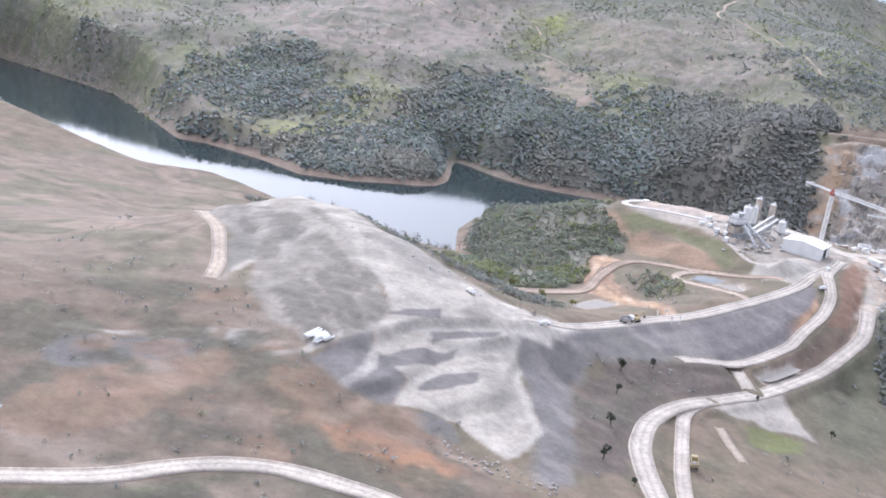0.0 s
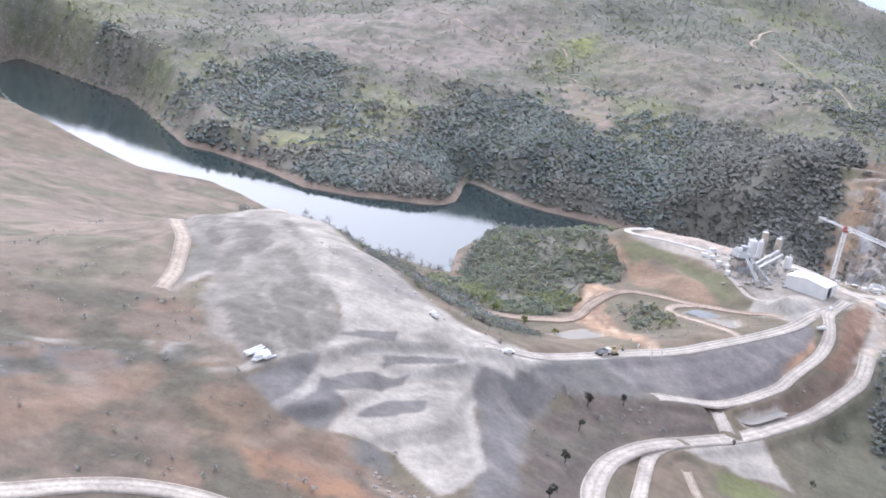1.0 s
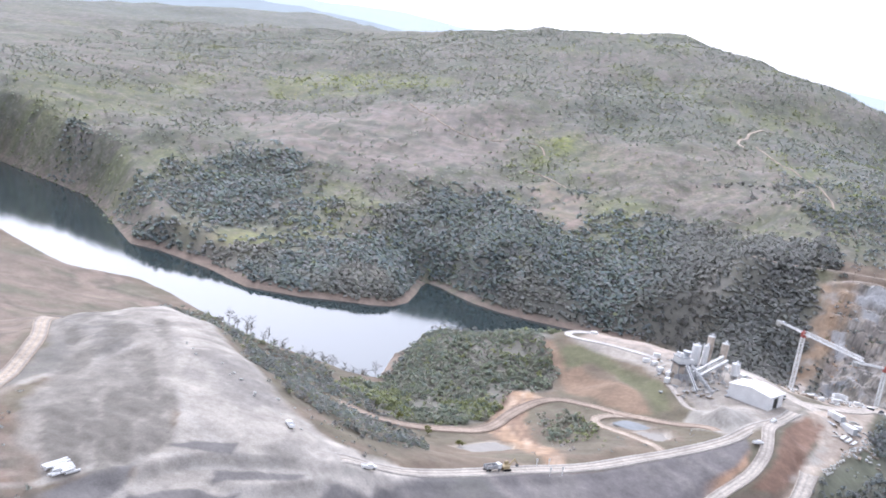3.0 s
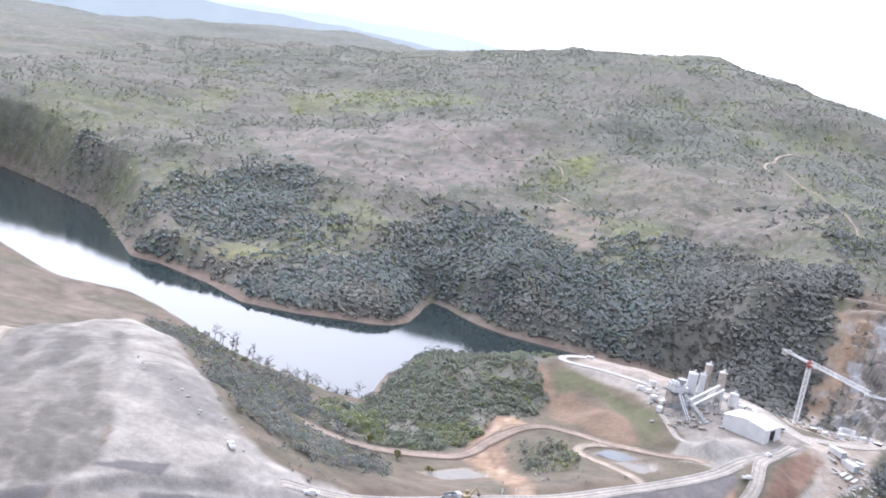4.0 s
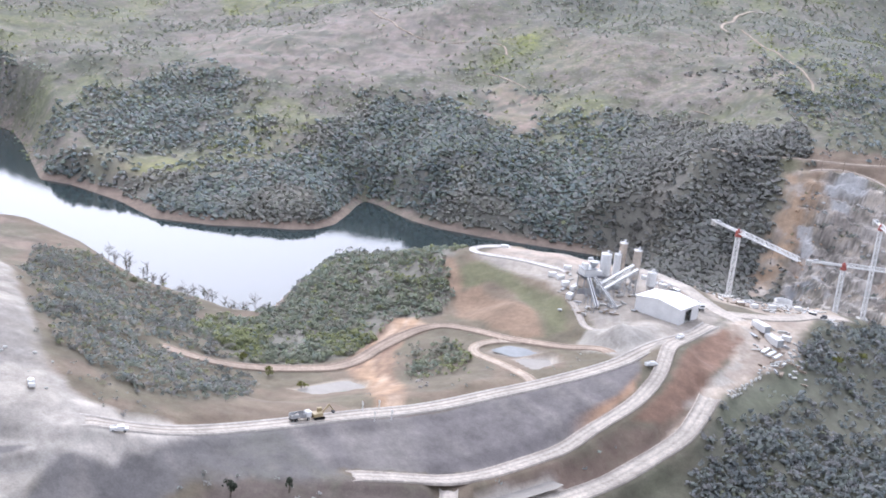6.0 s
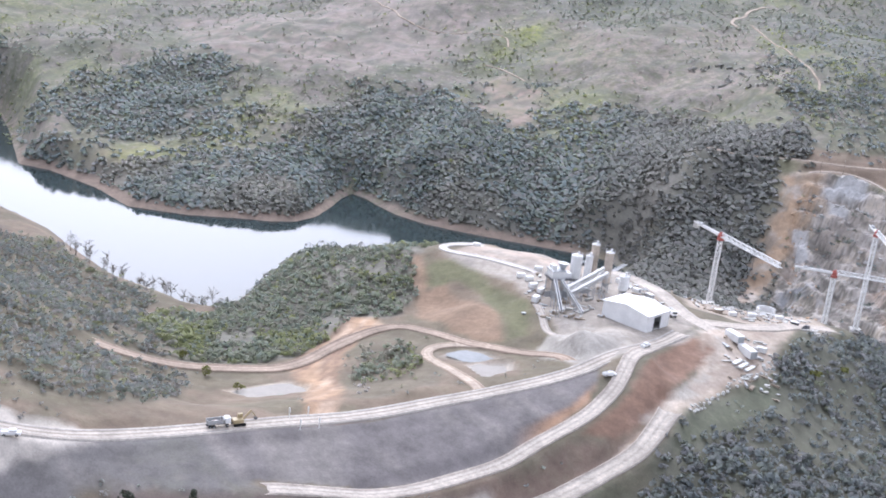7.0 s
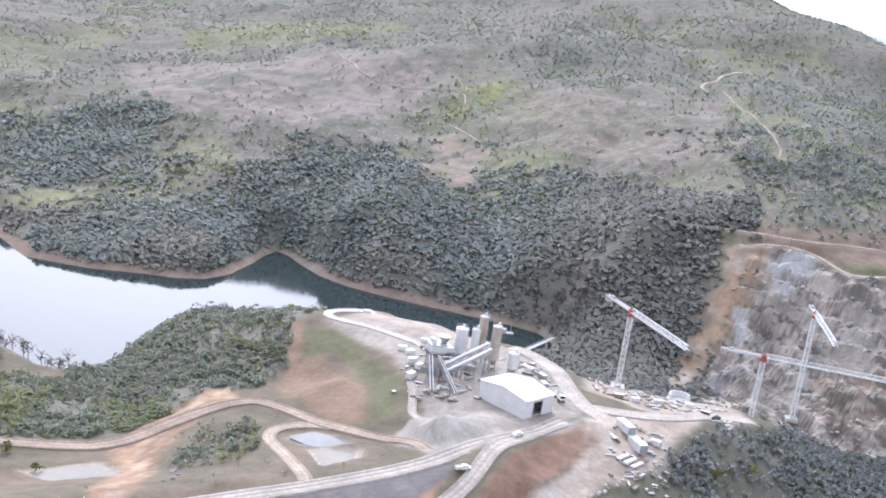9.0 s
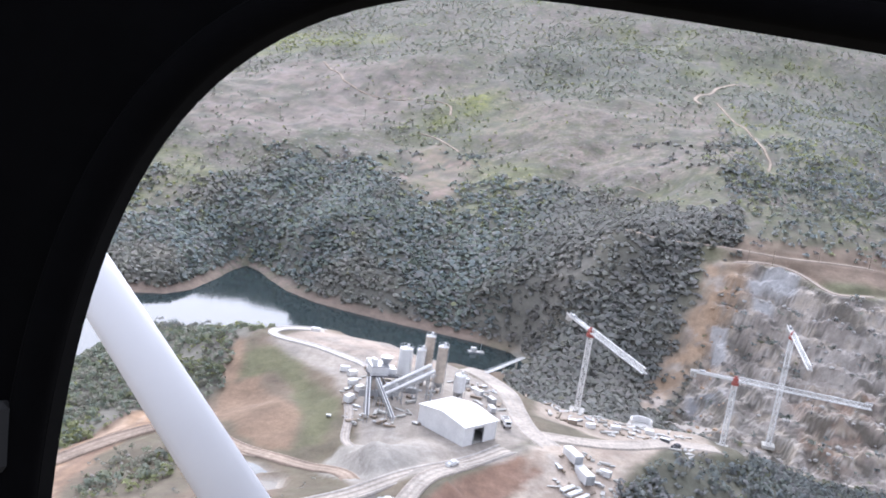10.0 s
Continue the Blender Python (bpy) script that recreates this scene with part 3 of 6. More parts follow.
def soil_colour(x, y, z):
    broad, mid = cloud(x, y, 150, 80), cloud(x, y, 38, 81)
    c = np.zeros((*np.shape(x), 3)) + np.array(DRY)
    c = blend(c, OLIVE, smooth(mid * 0.6 + broad * 0.4, 0.42, 0.62))
    c = blend(c, LIME, smooth(cloud(x, y, 70, 82), 0.57, 0.7) * smooth(y, 900, 960) * 0.7)
    for name, colour, soft, k in (("brown_hill", (0.33, 0.268, 0.212), 24, 0.85), ("brown_ridge", (0.3, 0.244, 0.185), 24, 0.85), ("olive_band", (0.21, 0.215, 0.095), 14, 0.9), ("lime_west", (0.26, 0.28, 0.1), 16, 0.8),
                                  ("lime_hill", (0.3, 0.325, 0.09), 10, 0.9), ("lime_top", (0.26, 0.28, 0.1), 14, 0.9), ("lime_belt", (0.22, 0.24, 0.125), 14, 0.7), ("hollow", (0.15, 0.165, 0.16), 30, 0.9), ("gully", (0.27, 0.262, 0.24), 12, 0.9)):
        c = blend(c, colour, area(name, x, y, soft, 9) * k * (0.55 + 0.45 * smooth(cloud(x, y, 16, 140), 0.4, 0.6)))
    c = blend(c, (0.38, 0.285, 0.215), area("scar", x, y, 24, 14) * (0.5 + 0.5 * smooth(cloud(x, y, 14, 141), 0.4, 0.6)))
    hill = smooth(y, 900, 980)
    c = blend(c, (0.12, 0.127, 0.09), hill * smooth(cloud(x, y, 11, 170, 3), 0.5, 0.62) * (0.35 + 0.45 * smooth(mid, 0.4, 0.6)))
    c = blend(c, (0.27, 0.235, 0.195), hill * smooth(cloud(x, y, 17, 171, 3), 0.56, 0.68) * 0.6)
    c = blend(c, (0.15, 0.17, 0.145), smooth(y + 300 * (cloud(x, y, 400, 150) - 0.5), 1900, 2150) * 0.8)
    # violet-blue cast of the haze, painted into the hill soil
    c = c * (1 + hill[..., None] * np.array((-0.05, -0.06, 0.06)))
    near = (1 - smooth(y, 830, 860))
    c = blend(c, (0.185, 0.145, 0.115), near * 0.9)
    c = blend(c, (0.12, 0.115, 0.082), near * smooth(cloud(x, y, 20, 99), 0.45, 0.6) * 0.6)
    c = blend(c, WOOD_FLOOR, woodland(x, y, z) * 0.85)
    c = blend(c, (0.1, 0.108, 0.08), smooth(x - 0.4 * y, -40, 20) * near * smooth(y, 380, 460) * 0.7)
    # bare bank where the lake has sunk
    d = -inside_by(x, y, LAKE, 30)
    far_bank = smooth(y, 840, 860) * (1 - smooth(x, 190, 230)) + (1 - smooth(np.hypot(x - 40, (y - 712) * 0.45), 12, 24))
    c = blend(c, (0.25, 0.2, 0.17), np.clip(far_bank, 0, 1) * (1 - smooth(d + 4 * (cloud(x, y, 14, 83) - 0.5), 5, 9)))
    for name, colour, soft in (("earth_lake", EARTH, 10), ("earth_left", (0.175, 0.137, 0.114), 8), ("earth_orange", (0.32, 0.185, 0.12), 9), ("earth_toe", (0.118, 0.097, 0.09), 8),
                               ("lakeside", (0.13, 0.115, 0.085), 8), ("spoil", SPOIL, 5), ("spoil_top", (0.19, 0.184, 0.176), 4), ("dump_top", DUST, 4), ("dump_right", DUMP, 5), ("dump_toe", DUMP, 5), ("dump_left", DUMP, 2.5),
                               ("dust", DUST, 2), ("left_dark", (0.14, 0.138, 0.145), 3), ("dark_slope", (0.115, 0.1, 0.085), 8), ("verge", (0.1, 0.108, 0.07), 5), ("dam_face", FACE, 1.2), ("yard", (0.35, 0.325, 0.3), 5), ("terrace_dust", (0.43, 0.37, 0.33), 4), ("yard_low", (0.41, 0.355, 0.31), 4),
                               ("red_low", (0.185, 0.14, 0.118), 6), ("red_bank", (0.215, 0.138, 0.105), 3), ("knoll_cut", (0.25, 0.18, 0.132), 4), ("grass", (0.142, 0.145, 0.085), 6), ("cut", (0.38, 0.265, 0.185), 4),
                               ("mound", (0.15, 0.13, 0.1), 5), ("meadow", (0.12, 0.132, 0.098), 8), ("gorge_pad", (0.37, 0.325, 0.285), 5), ("pad", (0.36, 0.34, 0.32), 3), ("pad_grass", (0.15, 0.165, 0.075), 3), ("pond_a", (0.5, 0.46, 0.41), 3),
                               ("pond_b", (0.36, 0.35, 0.33), 4), ("pond_d", (0.5, 0.47, 0.44), 3), ("slab", (0.3, 0.295, 0.295), 2), ("junction", (0.5, 0.475, 0.45), 4), ("pond_c", (0.5, 0.47, 0.44), 2)):
        c = blend(c, colour, area(name, x, y, soft, {"dam_face": 0.6, "pond_a": 1.0, "pond_b": 1.0, "pond_d": 0.8, "terrace_dust": 2.0, "pond_c": 1.0, "dust": 1.6, "dump_right": 4.0, "dump_left": 1.6, "red_bank": 1.5, "cut": 2.0}.get(name, 3.5)))
    # spill streaks down the rock dump and across the dam face
    q = np.maximum(area("dump_right", x, y, 3, 1), area("dam_face", x, y, 2, 0.6))
    c = blend(c, (0.235, 0.225, 0.222), q * smooth(cloud((x + y) * 1.2, (x - y) * 0.3, 13, 160), 0.52, 0.66) * 0.6)
    # dusty streaks where lorries run, then the darker step faces between the treads
    q = area("dust", x, y, 5, 2)
    c = blend(c, (0.26, 0.25, 0.24), q * smooth(cloud(x * 0.7 + y * 0.5, (y - x) * 0.5, 16, 84), 0.5, 0.64) * 0.7)
    for name, line in TRAILS.items():
        k = 1 - smooth(edge_distance(x, y, line, False)[0] + 3 * (cloud(x, y, 8, 180, 2) - 0.5), 0.8, 2.6)
        c = blend(c, (0.42, 0.405, 0.388), k * (0.3 + 0.45 * smooth(cloud(x, y, 15, 181), 0.35, 0.6)))
    for name in ("face_a", "face_b", "face_c", "face_d", "face_g"):
        c = blend(c, (0.15, 0.147, 0.153), area(name, x, y, 1.4, 1.4) * 0.92)
    c = blend(c, (0.2, 0.193, 0.19), area("dump_band", x, y, 9, 4) * 0.6)
    c = blend(c, (0.17, 0.125, 0.1), area("brown_strip", x, y, 5, 4) * 0.8)
    c = blend(c, (0.26, 0.247, 0.232), area("spoil", x, y, 5, 3) * smooth(cloud(x, y, 12, 85), 0.5, 0.62) * 0.7)
    # dust blown over the dump top in long streaks
    q = area("dump_top", x, y, 4, 2)
    c = blend(c, (0.25, 0.238, 0.225), q * smooth(cloud((x + y) * 0.35, (x - 0.9 * y) * 1.4, 14, 151), 0.46, 0.6) * 0.8)
    q = area("spoil", x, y, 5, 3)
    c = blend(c, (0.29, 0.275, 0.255), q * smooth(cloud((x + 0.4 * y) * 1.5, (y - x) * 0.4, 12, 152), 0.5, 0.6) * 0.8)
    c = blend(c, (0.15, 0.142, 0.13), q * smooth(cloud((x + 0.4 * y) * 1.5, (y - x) * 0.4, 15, 153), 0.52, 0.62) * 0.8)
    q = area("yard", x, y, 4, 2)
    c = blend(c, (0.28, 0.265, 0.25), q * smooth(cloud(x, y, 11, 93), 0.45, 0.6) * 0.7)
    q = area("yard_low", x, y, 4, 2)
    c = blend(c, (0.33, 0.275, 0.235), q * smooth(cloud(x * 0.4 + y * 0.9, (x - 0.5 * y) * 2.0, 12, 131), 0.48, 0.62) * 0.7)
    c = blend(c, (0.49, 0.44, 0.395), q * smooth(cloud(x * 0.4 + y * 0.9, (x - 0.5 * y) * 2.0, 10, 132), 0.5, 0.64) * 0.7)
    c = blend(c, (0.35, 0.34, 0.325), (1 - smooth(np.hypot((x - 210) / 17.0, (y - 607) / 16.0), 0.9, 1.05)))
    q = area("earth_left", x, y, 8, 4)
    c = blend(c, (0.24, 0.2, 0.175), q * smooth(cloud(x * 0.6 + y * 0.8, (y - x) * 0.3, 18, 94), 0.52, 0.66) * 0.8)
    c = blend(c, (0.095, 0.09, 0.072), q * smooth(cloud(x, y, 22, 86), 0.45, 0.6) * 0.85)
    c = blend(c, (0.24, 0.155, 0.115), q * smooth(cloud(x, y, 30, 87), 0.56, 0.68) * 0.5)
    q = area("earth_lake", x, y, 10, 4)
    c = blend(c, (0.14, 0.135, 0.1), q * smooth(cloud(x, y, 34, 96), 0.45, 0.6) * 0.8)
    c = blend(c, (0.26, 0.21, 0.18), q * smooth(cloud(x, y, 28, 97), 0.56, 0.66) * 0.8)
    q = area("earth_toe", x, y, 8, 4)
    c = blend(c, (0.1, 0.095, 0.08), q * smooth(cloud(x, y, 18, 98), 0.48, 0.62) * 0.7)
    # contour tracks scraped along the brown slopes
    q = np.maximum(area("earth_left", x, y, 8, 4), 0.7 * area("earth_lake", x, y, 10, 4))
    f = (z + 3 * cloud(x, y, 60, 120)) / 5.5
    f = np.abs(f - np.floor(f) - 0.5)
    c = blend(c, (0.25, 0.2, 0.17), q * (1 - smooth(f, 0.04, 0.12)) * smooth(cloud(x, y, 50, 121), 0.4, 0.55) * 0.8)
    c = blend(c, (0.085, 0.075, 0.065), q * smooth(f, 0.1, 0.16) * (1 - smooth(f, 0.18, 0.26)) * smooth(cloud(x, y, 50, 121), 0.4, 0.55) * 0.6)
    # orange strip between the dam's face and the curving road
    q = area("dam_face", x, y, 2, 0) * (1 - smooth(edge_distance(x, y, ROADS["toe"], False)[0], 6, 8.5)) * smooth(x, 190, 205) * (1 - smooth(x, 222, 226))
    c = blend(c, (0.33, 0.215, 0.15), q)
    c = c * (1 + (1 - hill[..., None]) * np.array((0.05, 0.0, -0.07)))
    # blasted rock above the river
    q = np.maximum(area("cliff", x, y, 8, 5), area("rock_orange", x, y, 14, 8))
    cliff = np.zeros_like(c) + np.array((0.37, 0.33, 0.295))
    cliff = blend(cliff, (0.46, 0.42, 0.38), smooth(cloud(x, y + z, 16, 88), 0.46, 0.56))
    for name, colour, soft, k in (("rock_brown", (0.33, 0.225, 0.165), 14, 0.9), ("rock_blue", (0.35, 0.36, 0.375), 8, 0.85), ("rock_tan", (0.5, 0.44, 0.38), 5, 0.8)):
        cliff = blend(cliff, colour, area(name, x, y, soft, 6) * k * (0.6 + 0.4 * smooth(cloud(x, y + z, 9, 95), 0.4, 0.6)))
    cliff = blend(cliff, (0.49, 0.42, 0.34), smooth(cloud(x, y + z, 7, 96), 0.56, 0.66) * 0.7)
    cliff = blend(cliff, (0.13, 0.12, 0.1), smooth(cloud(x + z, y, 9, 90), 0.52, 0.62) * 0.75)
    # ledges left by the blasting: pale tops, the shade under each painted as a dark band
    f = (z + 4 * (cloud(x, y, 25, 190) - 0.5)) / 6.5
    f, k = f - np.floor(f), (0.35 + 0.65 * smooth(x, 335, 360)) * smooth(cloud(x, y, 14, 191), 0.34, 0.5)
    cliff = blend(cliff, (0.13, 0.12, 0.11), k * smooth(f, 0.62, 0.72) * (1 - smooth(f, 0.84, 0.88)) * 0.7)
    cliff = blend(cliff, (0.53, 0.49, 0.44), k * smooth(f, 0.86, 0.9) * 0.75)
    cliff = blend(cliff, (0.43, 0.3, 0.2), area("rock_orange", x, y, 14, 8) * (0.3 + 0.6 * smooth(cloud(x, y + z, 7, 95), 0.36, 0.52)))
    for name in ("shotcrete_a", "shotcrete_b", "shotcrete_c"):
        cliff = blend(cliff, (0.52, 0.515, 0.51), area(name, x, y, 2, 2) * 0.85)
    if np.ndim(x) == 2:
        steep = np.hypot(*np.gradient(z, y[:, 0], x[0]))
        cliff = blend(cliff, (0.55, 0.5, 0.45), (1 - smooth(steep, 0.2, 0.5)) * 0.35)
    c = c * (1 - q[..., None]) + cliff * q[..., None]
    q = area("cut", x, y, 4, 2)
    c = blend(c, (0.25, 0.165, 0.115), q * smooth(cloud(x * 1.8, y * 0.4, 10, 161), 0.48, 0.6) * 0.8)
    c = blend(c, (0.46, 0.34, 0.25), q * smooth(cloud(x * 1.8, y * 0.4, 9, 162), 0.52, 0.62) * 0.8)
    for line in ([(127, 552), (119, 579), (115, 608), (118, 623), (127, 630)], [(117, 567), (112, 600), (113, 619), (117, 634), (128, 635)], [(100, 589), (105, 611), (108, 630), (110, 645)]):
        d = edge_distance(x, y, line, False)[0] + 1.5 * (cloud(x, y, 7, 182, 2) - 0.5)
        c = blend(c, (0.19, 0.125, 0.088), (1 - smooth(d, 0.5, 1.9)) * 0.75)
    q = area("red_bank", x, y, 4, 2)
    c = blend(c, (0.31, 0.2, 0.15), q * smooth(cloud(x, y, 12, 163), 0.52, 0.64) * 0.7)
    # strip of scraped earth under the upper road
    q = smooth(z, 60, 66) * smooth(x, 320, 345) * (1 - smooth(edge_distance(x, y, ROADS["abut_top"], False)[0], 14, 22)) * (1 - area("cliff", x, y, 6, 3))
    c = blend(c, (0.25, 0.18, 0.14), q * 0.8)
    return c


# ---- the ground: one sheet out to the horizon ----
gx, gy = np.meshgrid(grow(-150, 445, 2.0, -2300, 2500, 1.045, ((-30, 75), (310, 420))), grow(262, 935, 2.0, -900, 4800, 1.022, ((330, 445), (770, 905))))
gz = height(gx, gy)
idx = np.arange(gx.size).reshape(gx.shape)
faces = np.stack([idx[:-1, :-1], idx[:-1, 1:], idx[1:, 1:], idx[1:, :-1]], -1).reshape(-1, 4)
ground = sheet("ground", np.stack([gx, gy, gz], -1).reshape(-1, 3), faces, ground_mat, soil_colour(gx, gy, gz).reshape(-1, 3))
bushy = smooth(gy, 905, 960) * (1 - area("cliff", gx, gy, 8, 5)) * (1 - 0.5 * area("scar", gx, gy, 20, 10)) * (1 - 0.5 * area("brown_hill", gx, gy, 20, 10))
bushy = np.maximum(bushy, 0.2 * (1 - smooth(gy, 820, 850)) * (1 - worked(gx, gy)))
ground.data.attributes.new("scrub", "FLOAT", "POINT").data.foreach_set("value", bushy.astype(np.float32).ravel())
craggy = area("cliff", gx, gy, 4, 0)[:-1, :-1].ravel() > 0.5
ground.data.polygons.foreach_set("use_smooth", ~craggy)
tagged(ground, "rough hilly ground of dry scrub, quarried grey dust and brown earth", "ground", kind="structure")


def at_ground(x, y):
    return float(height(np.array([x]), np.array([y]))[0])


# ---- water ----
wv = [(-900, 600, 0), (420, 600, 0), (420, 1300, 0), (-900, 1300, 0)]
lake = sheet("water", wv, [(0, 1, 2, 3)], water_mat)
tagged(lake, "still reservoir lake mirroring the pale sky and hills", "lake", kind="structure")


def pond(name, level, material, label):
    pts = AREAS[name]
    bm = bmesh.new()
    cx, cy = np.mean([p[0] for p in pts]), np.mean([p[1] for p in pts])
    ring = []
    for i in range(len(pts)):
        a, b = pts[i - 1], pts[i]
        for k in (0.15, 0.5, 0.85):
            ring.append(bm.verts.new((cx + (a[0] + (b[0] - a[0]) * k - cx) * 0.93, cy + (a[1] + (b[1] - a[1]) * k - cy) * 0.93, level)))
    bm.faces.new(ring)
    bmesh.ops.recalc_face_normals(bm, faces=bm.faces)
    me = bpy.data.meshes.new("water")
    bm.to_mesh(me)
    bm.free()
    me.materials.append(material)
    tagged(new("water", me), label, "pond", kind="structure")


pond("pond_a", 30.15, pond_silt, "shallow pond of pale milky silt water")
pond("pond_b", 38.6, slurry, "settling basin of grey slurry beside the dam")
pond("pond_d", 38.5, pond_silt, "pale settling basin beside the grey slurry")
pond("pond_c", 31.75, pond_silt, "small pale silt pond below the embankment")


# ---- roads ----
def road(name, label, pale, dark, edge):
    """A dirt road laid on its bench: wheel tracks, a darker middle and low ragged berms."""
    x, y, z = LEVELS[name]
    t = np.linspace(0, len(x) - 1, len(x) * 2)
    k = np.arange(len(x))
    x, y, z = np.interp(t, k, x), np.interp(t, k, y), np.interp(t, k, z)
    dx, dy = np.gradient(x), np.gradient(y)
    n = np.hypot(dx, dy) + 1e-9
    nx, ny = -dy / n, dx / n
    w = ROAD_WIDTH[name] / 2
    across = np.array([-1.0, -0.9, -0.8, -0.62, -0.42, -0.2, 0.0, 0.2, 0.42, 0.62, 0.8, 0.9, 1.0])
    lift = np.array([-0.5, 0.35, 0.28, 0.12, 0.1, 0.14, 0.16, 0.14, 0.1, 0.12, 0.28, 0.35, -0.5])
    tone = [edge, pale, edge, dark, pale, pale, dark, pale, pale, dark, edge, pale, edge]
    wob = 1 + 0.16 * (cloud(x * 1.0, y, 14, 7, 2) - 0.5)
    run = np.append(0, np.cumsum(np.hypot(np.diff(x), np.diff(y))))
    ends = np.clip(np.minimum(run, run[-1] - run) / 7.0, 0, 1)
    wob = wob * (1.25 - 0.25 * ends)
    v = np.stack([x[:, None] + nx[:, None] * across * w * wob[:, None], y[:, None] + ny[:, None] * across * w * wob[:, None], z[:, None] + lift + 0 * x[:, None]], -1)
    v[:, :, 2] += (1.0 * ends - 0.75)[:, None] + 0.06 * (cloud(v[:, :, 0], v[:, :, 1], 6, 8, 2) - 0.5)
    i = np.arange(v.shape[0] * v.shape[1]).reshape(v.shape[:2])
    f = np.stack([i[:-1, :-1], i[:-1, 1:], i[1:, 1:], i[1:, :-1]], -1).reshape(-1, 4)[:, ::-1]
    c = np.array(tone)[None] * (0.78 + 0.2 * cloud(v[:, :, 0], v[:, :, 1], 14, 9, 2))[..., None]
    ob = sheet("road", v.reshape(-1, 3), f, road_mat, c.reshape(-1, 3))
    tagged(ob, label, "road", kind="structure")


CHALK, SAND, MUD = (0.54, 0.48, 0.415), (0.48, 0.39, 0.305), (0.31, 0.275, 0.24)
for name, label, tones in (
        ("crest", "pale dirt road along the dam crest with berms", (CHALK, MUD, (0.5, 0.47, 0.43))), ("toe", "pale dirt road curving along the dam toe", (CHALK, (0.4, 0.36, 0.32), (0.42, 0.36, 0.31))),
        ("lower", "broad dusty haul road winding below the dam", (CHALK, (0.42, 0.38, 0.335), (0.33, 0.29, 0.25))), ("fork", "dirt track branching from the haul road", (CHALK, (0.48, 0.42, 0.37), (0.36, 0.31, 0.26))),
        ("link", "short dirt ramp between two haul roads", (CHALK, (0.48, 0.42, 0.37), (0.4, 0.36, 0.31))), ("orange", "orange earth track past the wooded knoll", ((0.42, 0.33, 0.26), (0.32, 0.245, 0.19), (0.27, 0.205, 0.16))),
        ("terrace", "whitish track round the terrace edge", ((0.68, 0.64, 0.6), (0.62, 0.58, 0.54), (0.5, 0.46, 0.41))), ("plant", "dusty road past the concrete plant", (CHALK, (0.5, 0.45, 0.4), (0.5, 0.45, 0.4))),
        ("nearside", "pale dirt road across the brown hillside", ((0.6, 0.54, 0.47), (0.48, 0.42, 0.35), (0.36, 0.3, 0.25))), ("haul", "narrow rutted track down to the pad", (SAND, MUD, MUD)),
        ("hill_a", "thin pale track over the scrub hill", (SAND, SAND, DRY)),
        ("hill_b", "pale zigzag track on the far hill", ((0.55, 0.46, 0.37), SAND, DRY)), ("hill_c", "thin pale track along the far slope", (SAND, DRY, DRY)),
        ("abut_low", "narrow pale road above the rock cut", ((0.58, 0.5, 0.43), SAND, (0.4, 0.32, 0.26))), ("abut_top", "narrow dirt road along the scrub edge", ((0.5, 0.42, 0.35), SAND, (0.32, 0.26, 0.21))),
        ("loop", "pale track curving round the settling basins", ((0.5, 0.41, 0.33), (0.42, 0.34, 0.27), (0.4, 0.31, 0.24))), ("west", "broad pale dirt road by the lake slope", (SAND, (0.4, 0.35, 0.3), (0.28, 0.235, 0.2))),
        ("slope_track", "narrow grey track beside the grass slope", (CHALK, (0.42, 0.38, 0.35), (0.4, 0.36, 0.33))),
        ("hill_d", "short pale track on the scrub hill", ((0.5, 0.42, 0.34), SAND, DRY)), ("hill_e", "thin pale track through dry scrub", (SAND, SAND, DRY)),
        ("yard_right", "dusty road across the storage yard", (CHALK, (0.5, 0.44, 0.38), (0.48, 0.42, 0.36)))):
    road(name, label, *tones)


# ---- hazy ranges on the horizon ----
def far_range(y, base, tall, seed, colour):
    x = np.linspace(-2600, 3000, 160)
    top = base + tall * cloud(x, x * 0 + seed * 50, 900, seed, 5)
    v = np.concatenate([np.stack([x, x * 0 + y, x * 0 - 20], -1), np.stack([x, x * 0 + y + 120, top], -1)])
    i = np.arange(159)
    f = np.stack([i, i + 1, i + 161, i + 160], -1)
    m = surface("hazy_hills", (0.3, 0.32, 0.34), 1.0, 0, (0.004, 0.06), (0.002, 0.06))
    # the haze over the range is imitated by a pale blue glow
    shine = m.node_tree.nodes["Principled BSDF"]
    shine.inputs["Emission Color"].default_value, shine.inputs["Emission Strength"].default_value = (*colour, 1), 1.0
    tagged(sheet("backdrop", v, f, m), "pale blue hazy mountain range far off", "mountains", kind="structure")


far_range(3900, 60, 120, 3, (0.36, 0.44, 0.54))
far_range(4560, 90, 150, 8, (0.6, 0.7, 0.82))


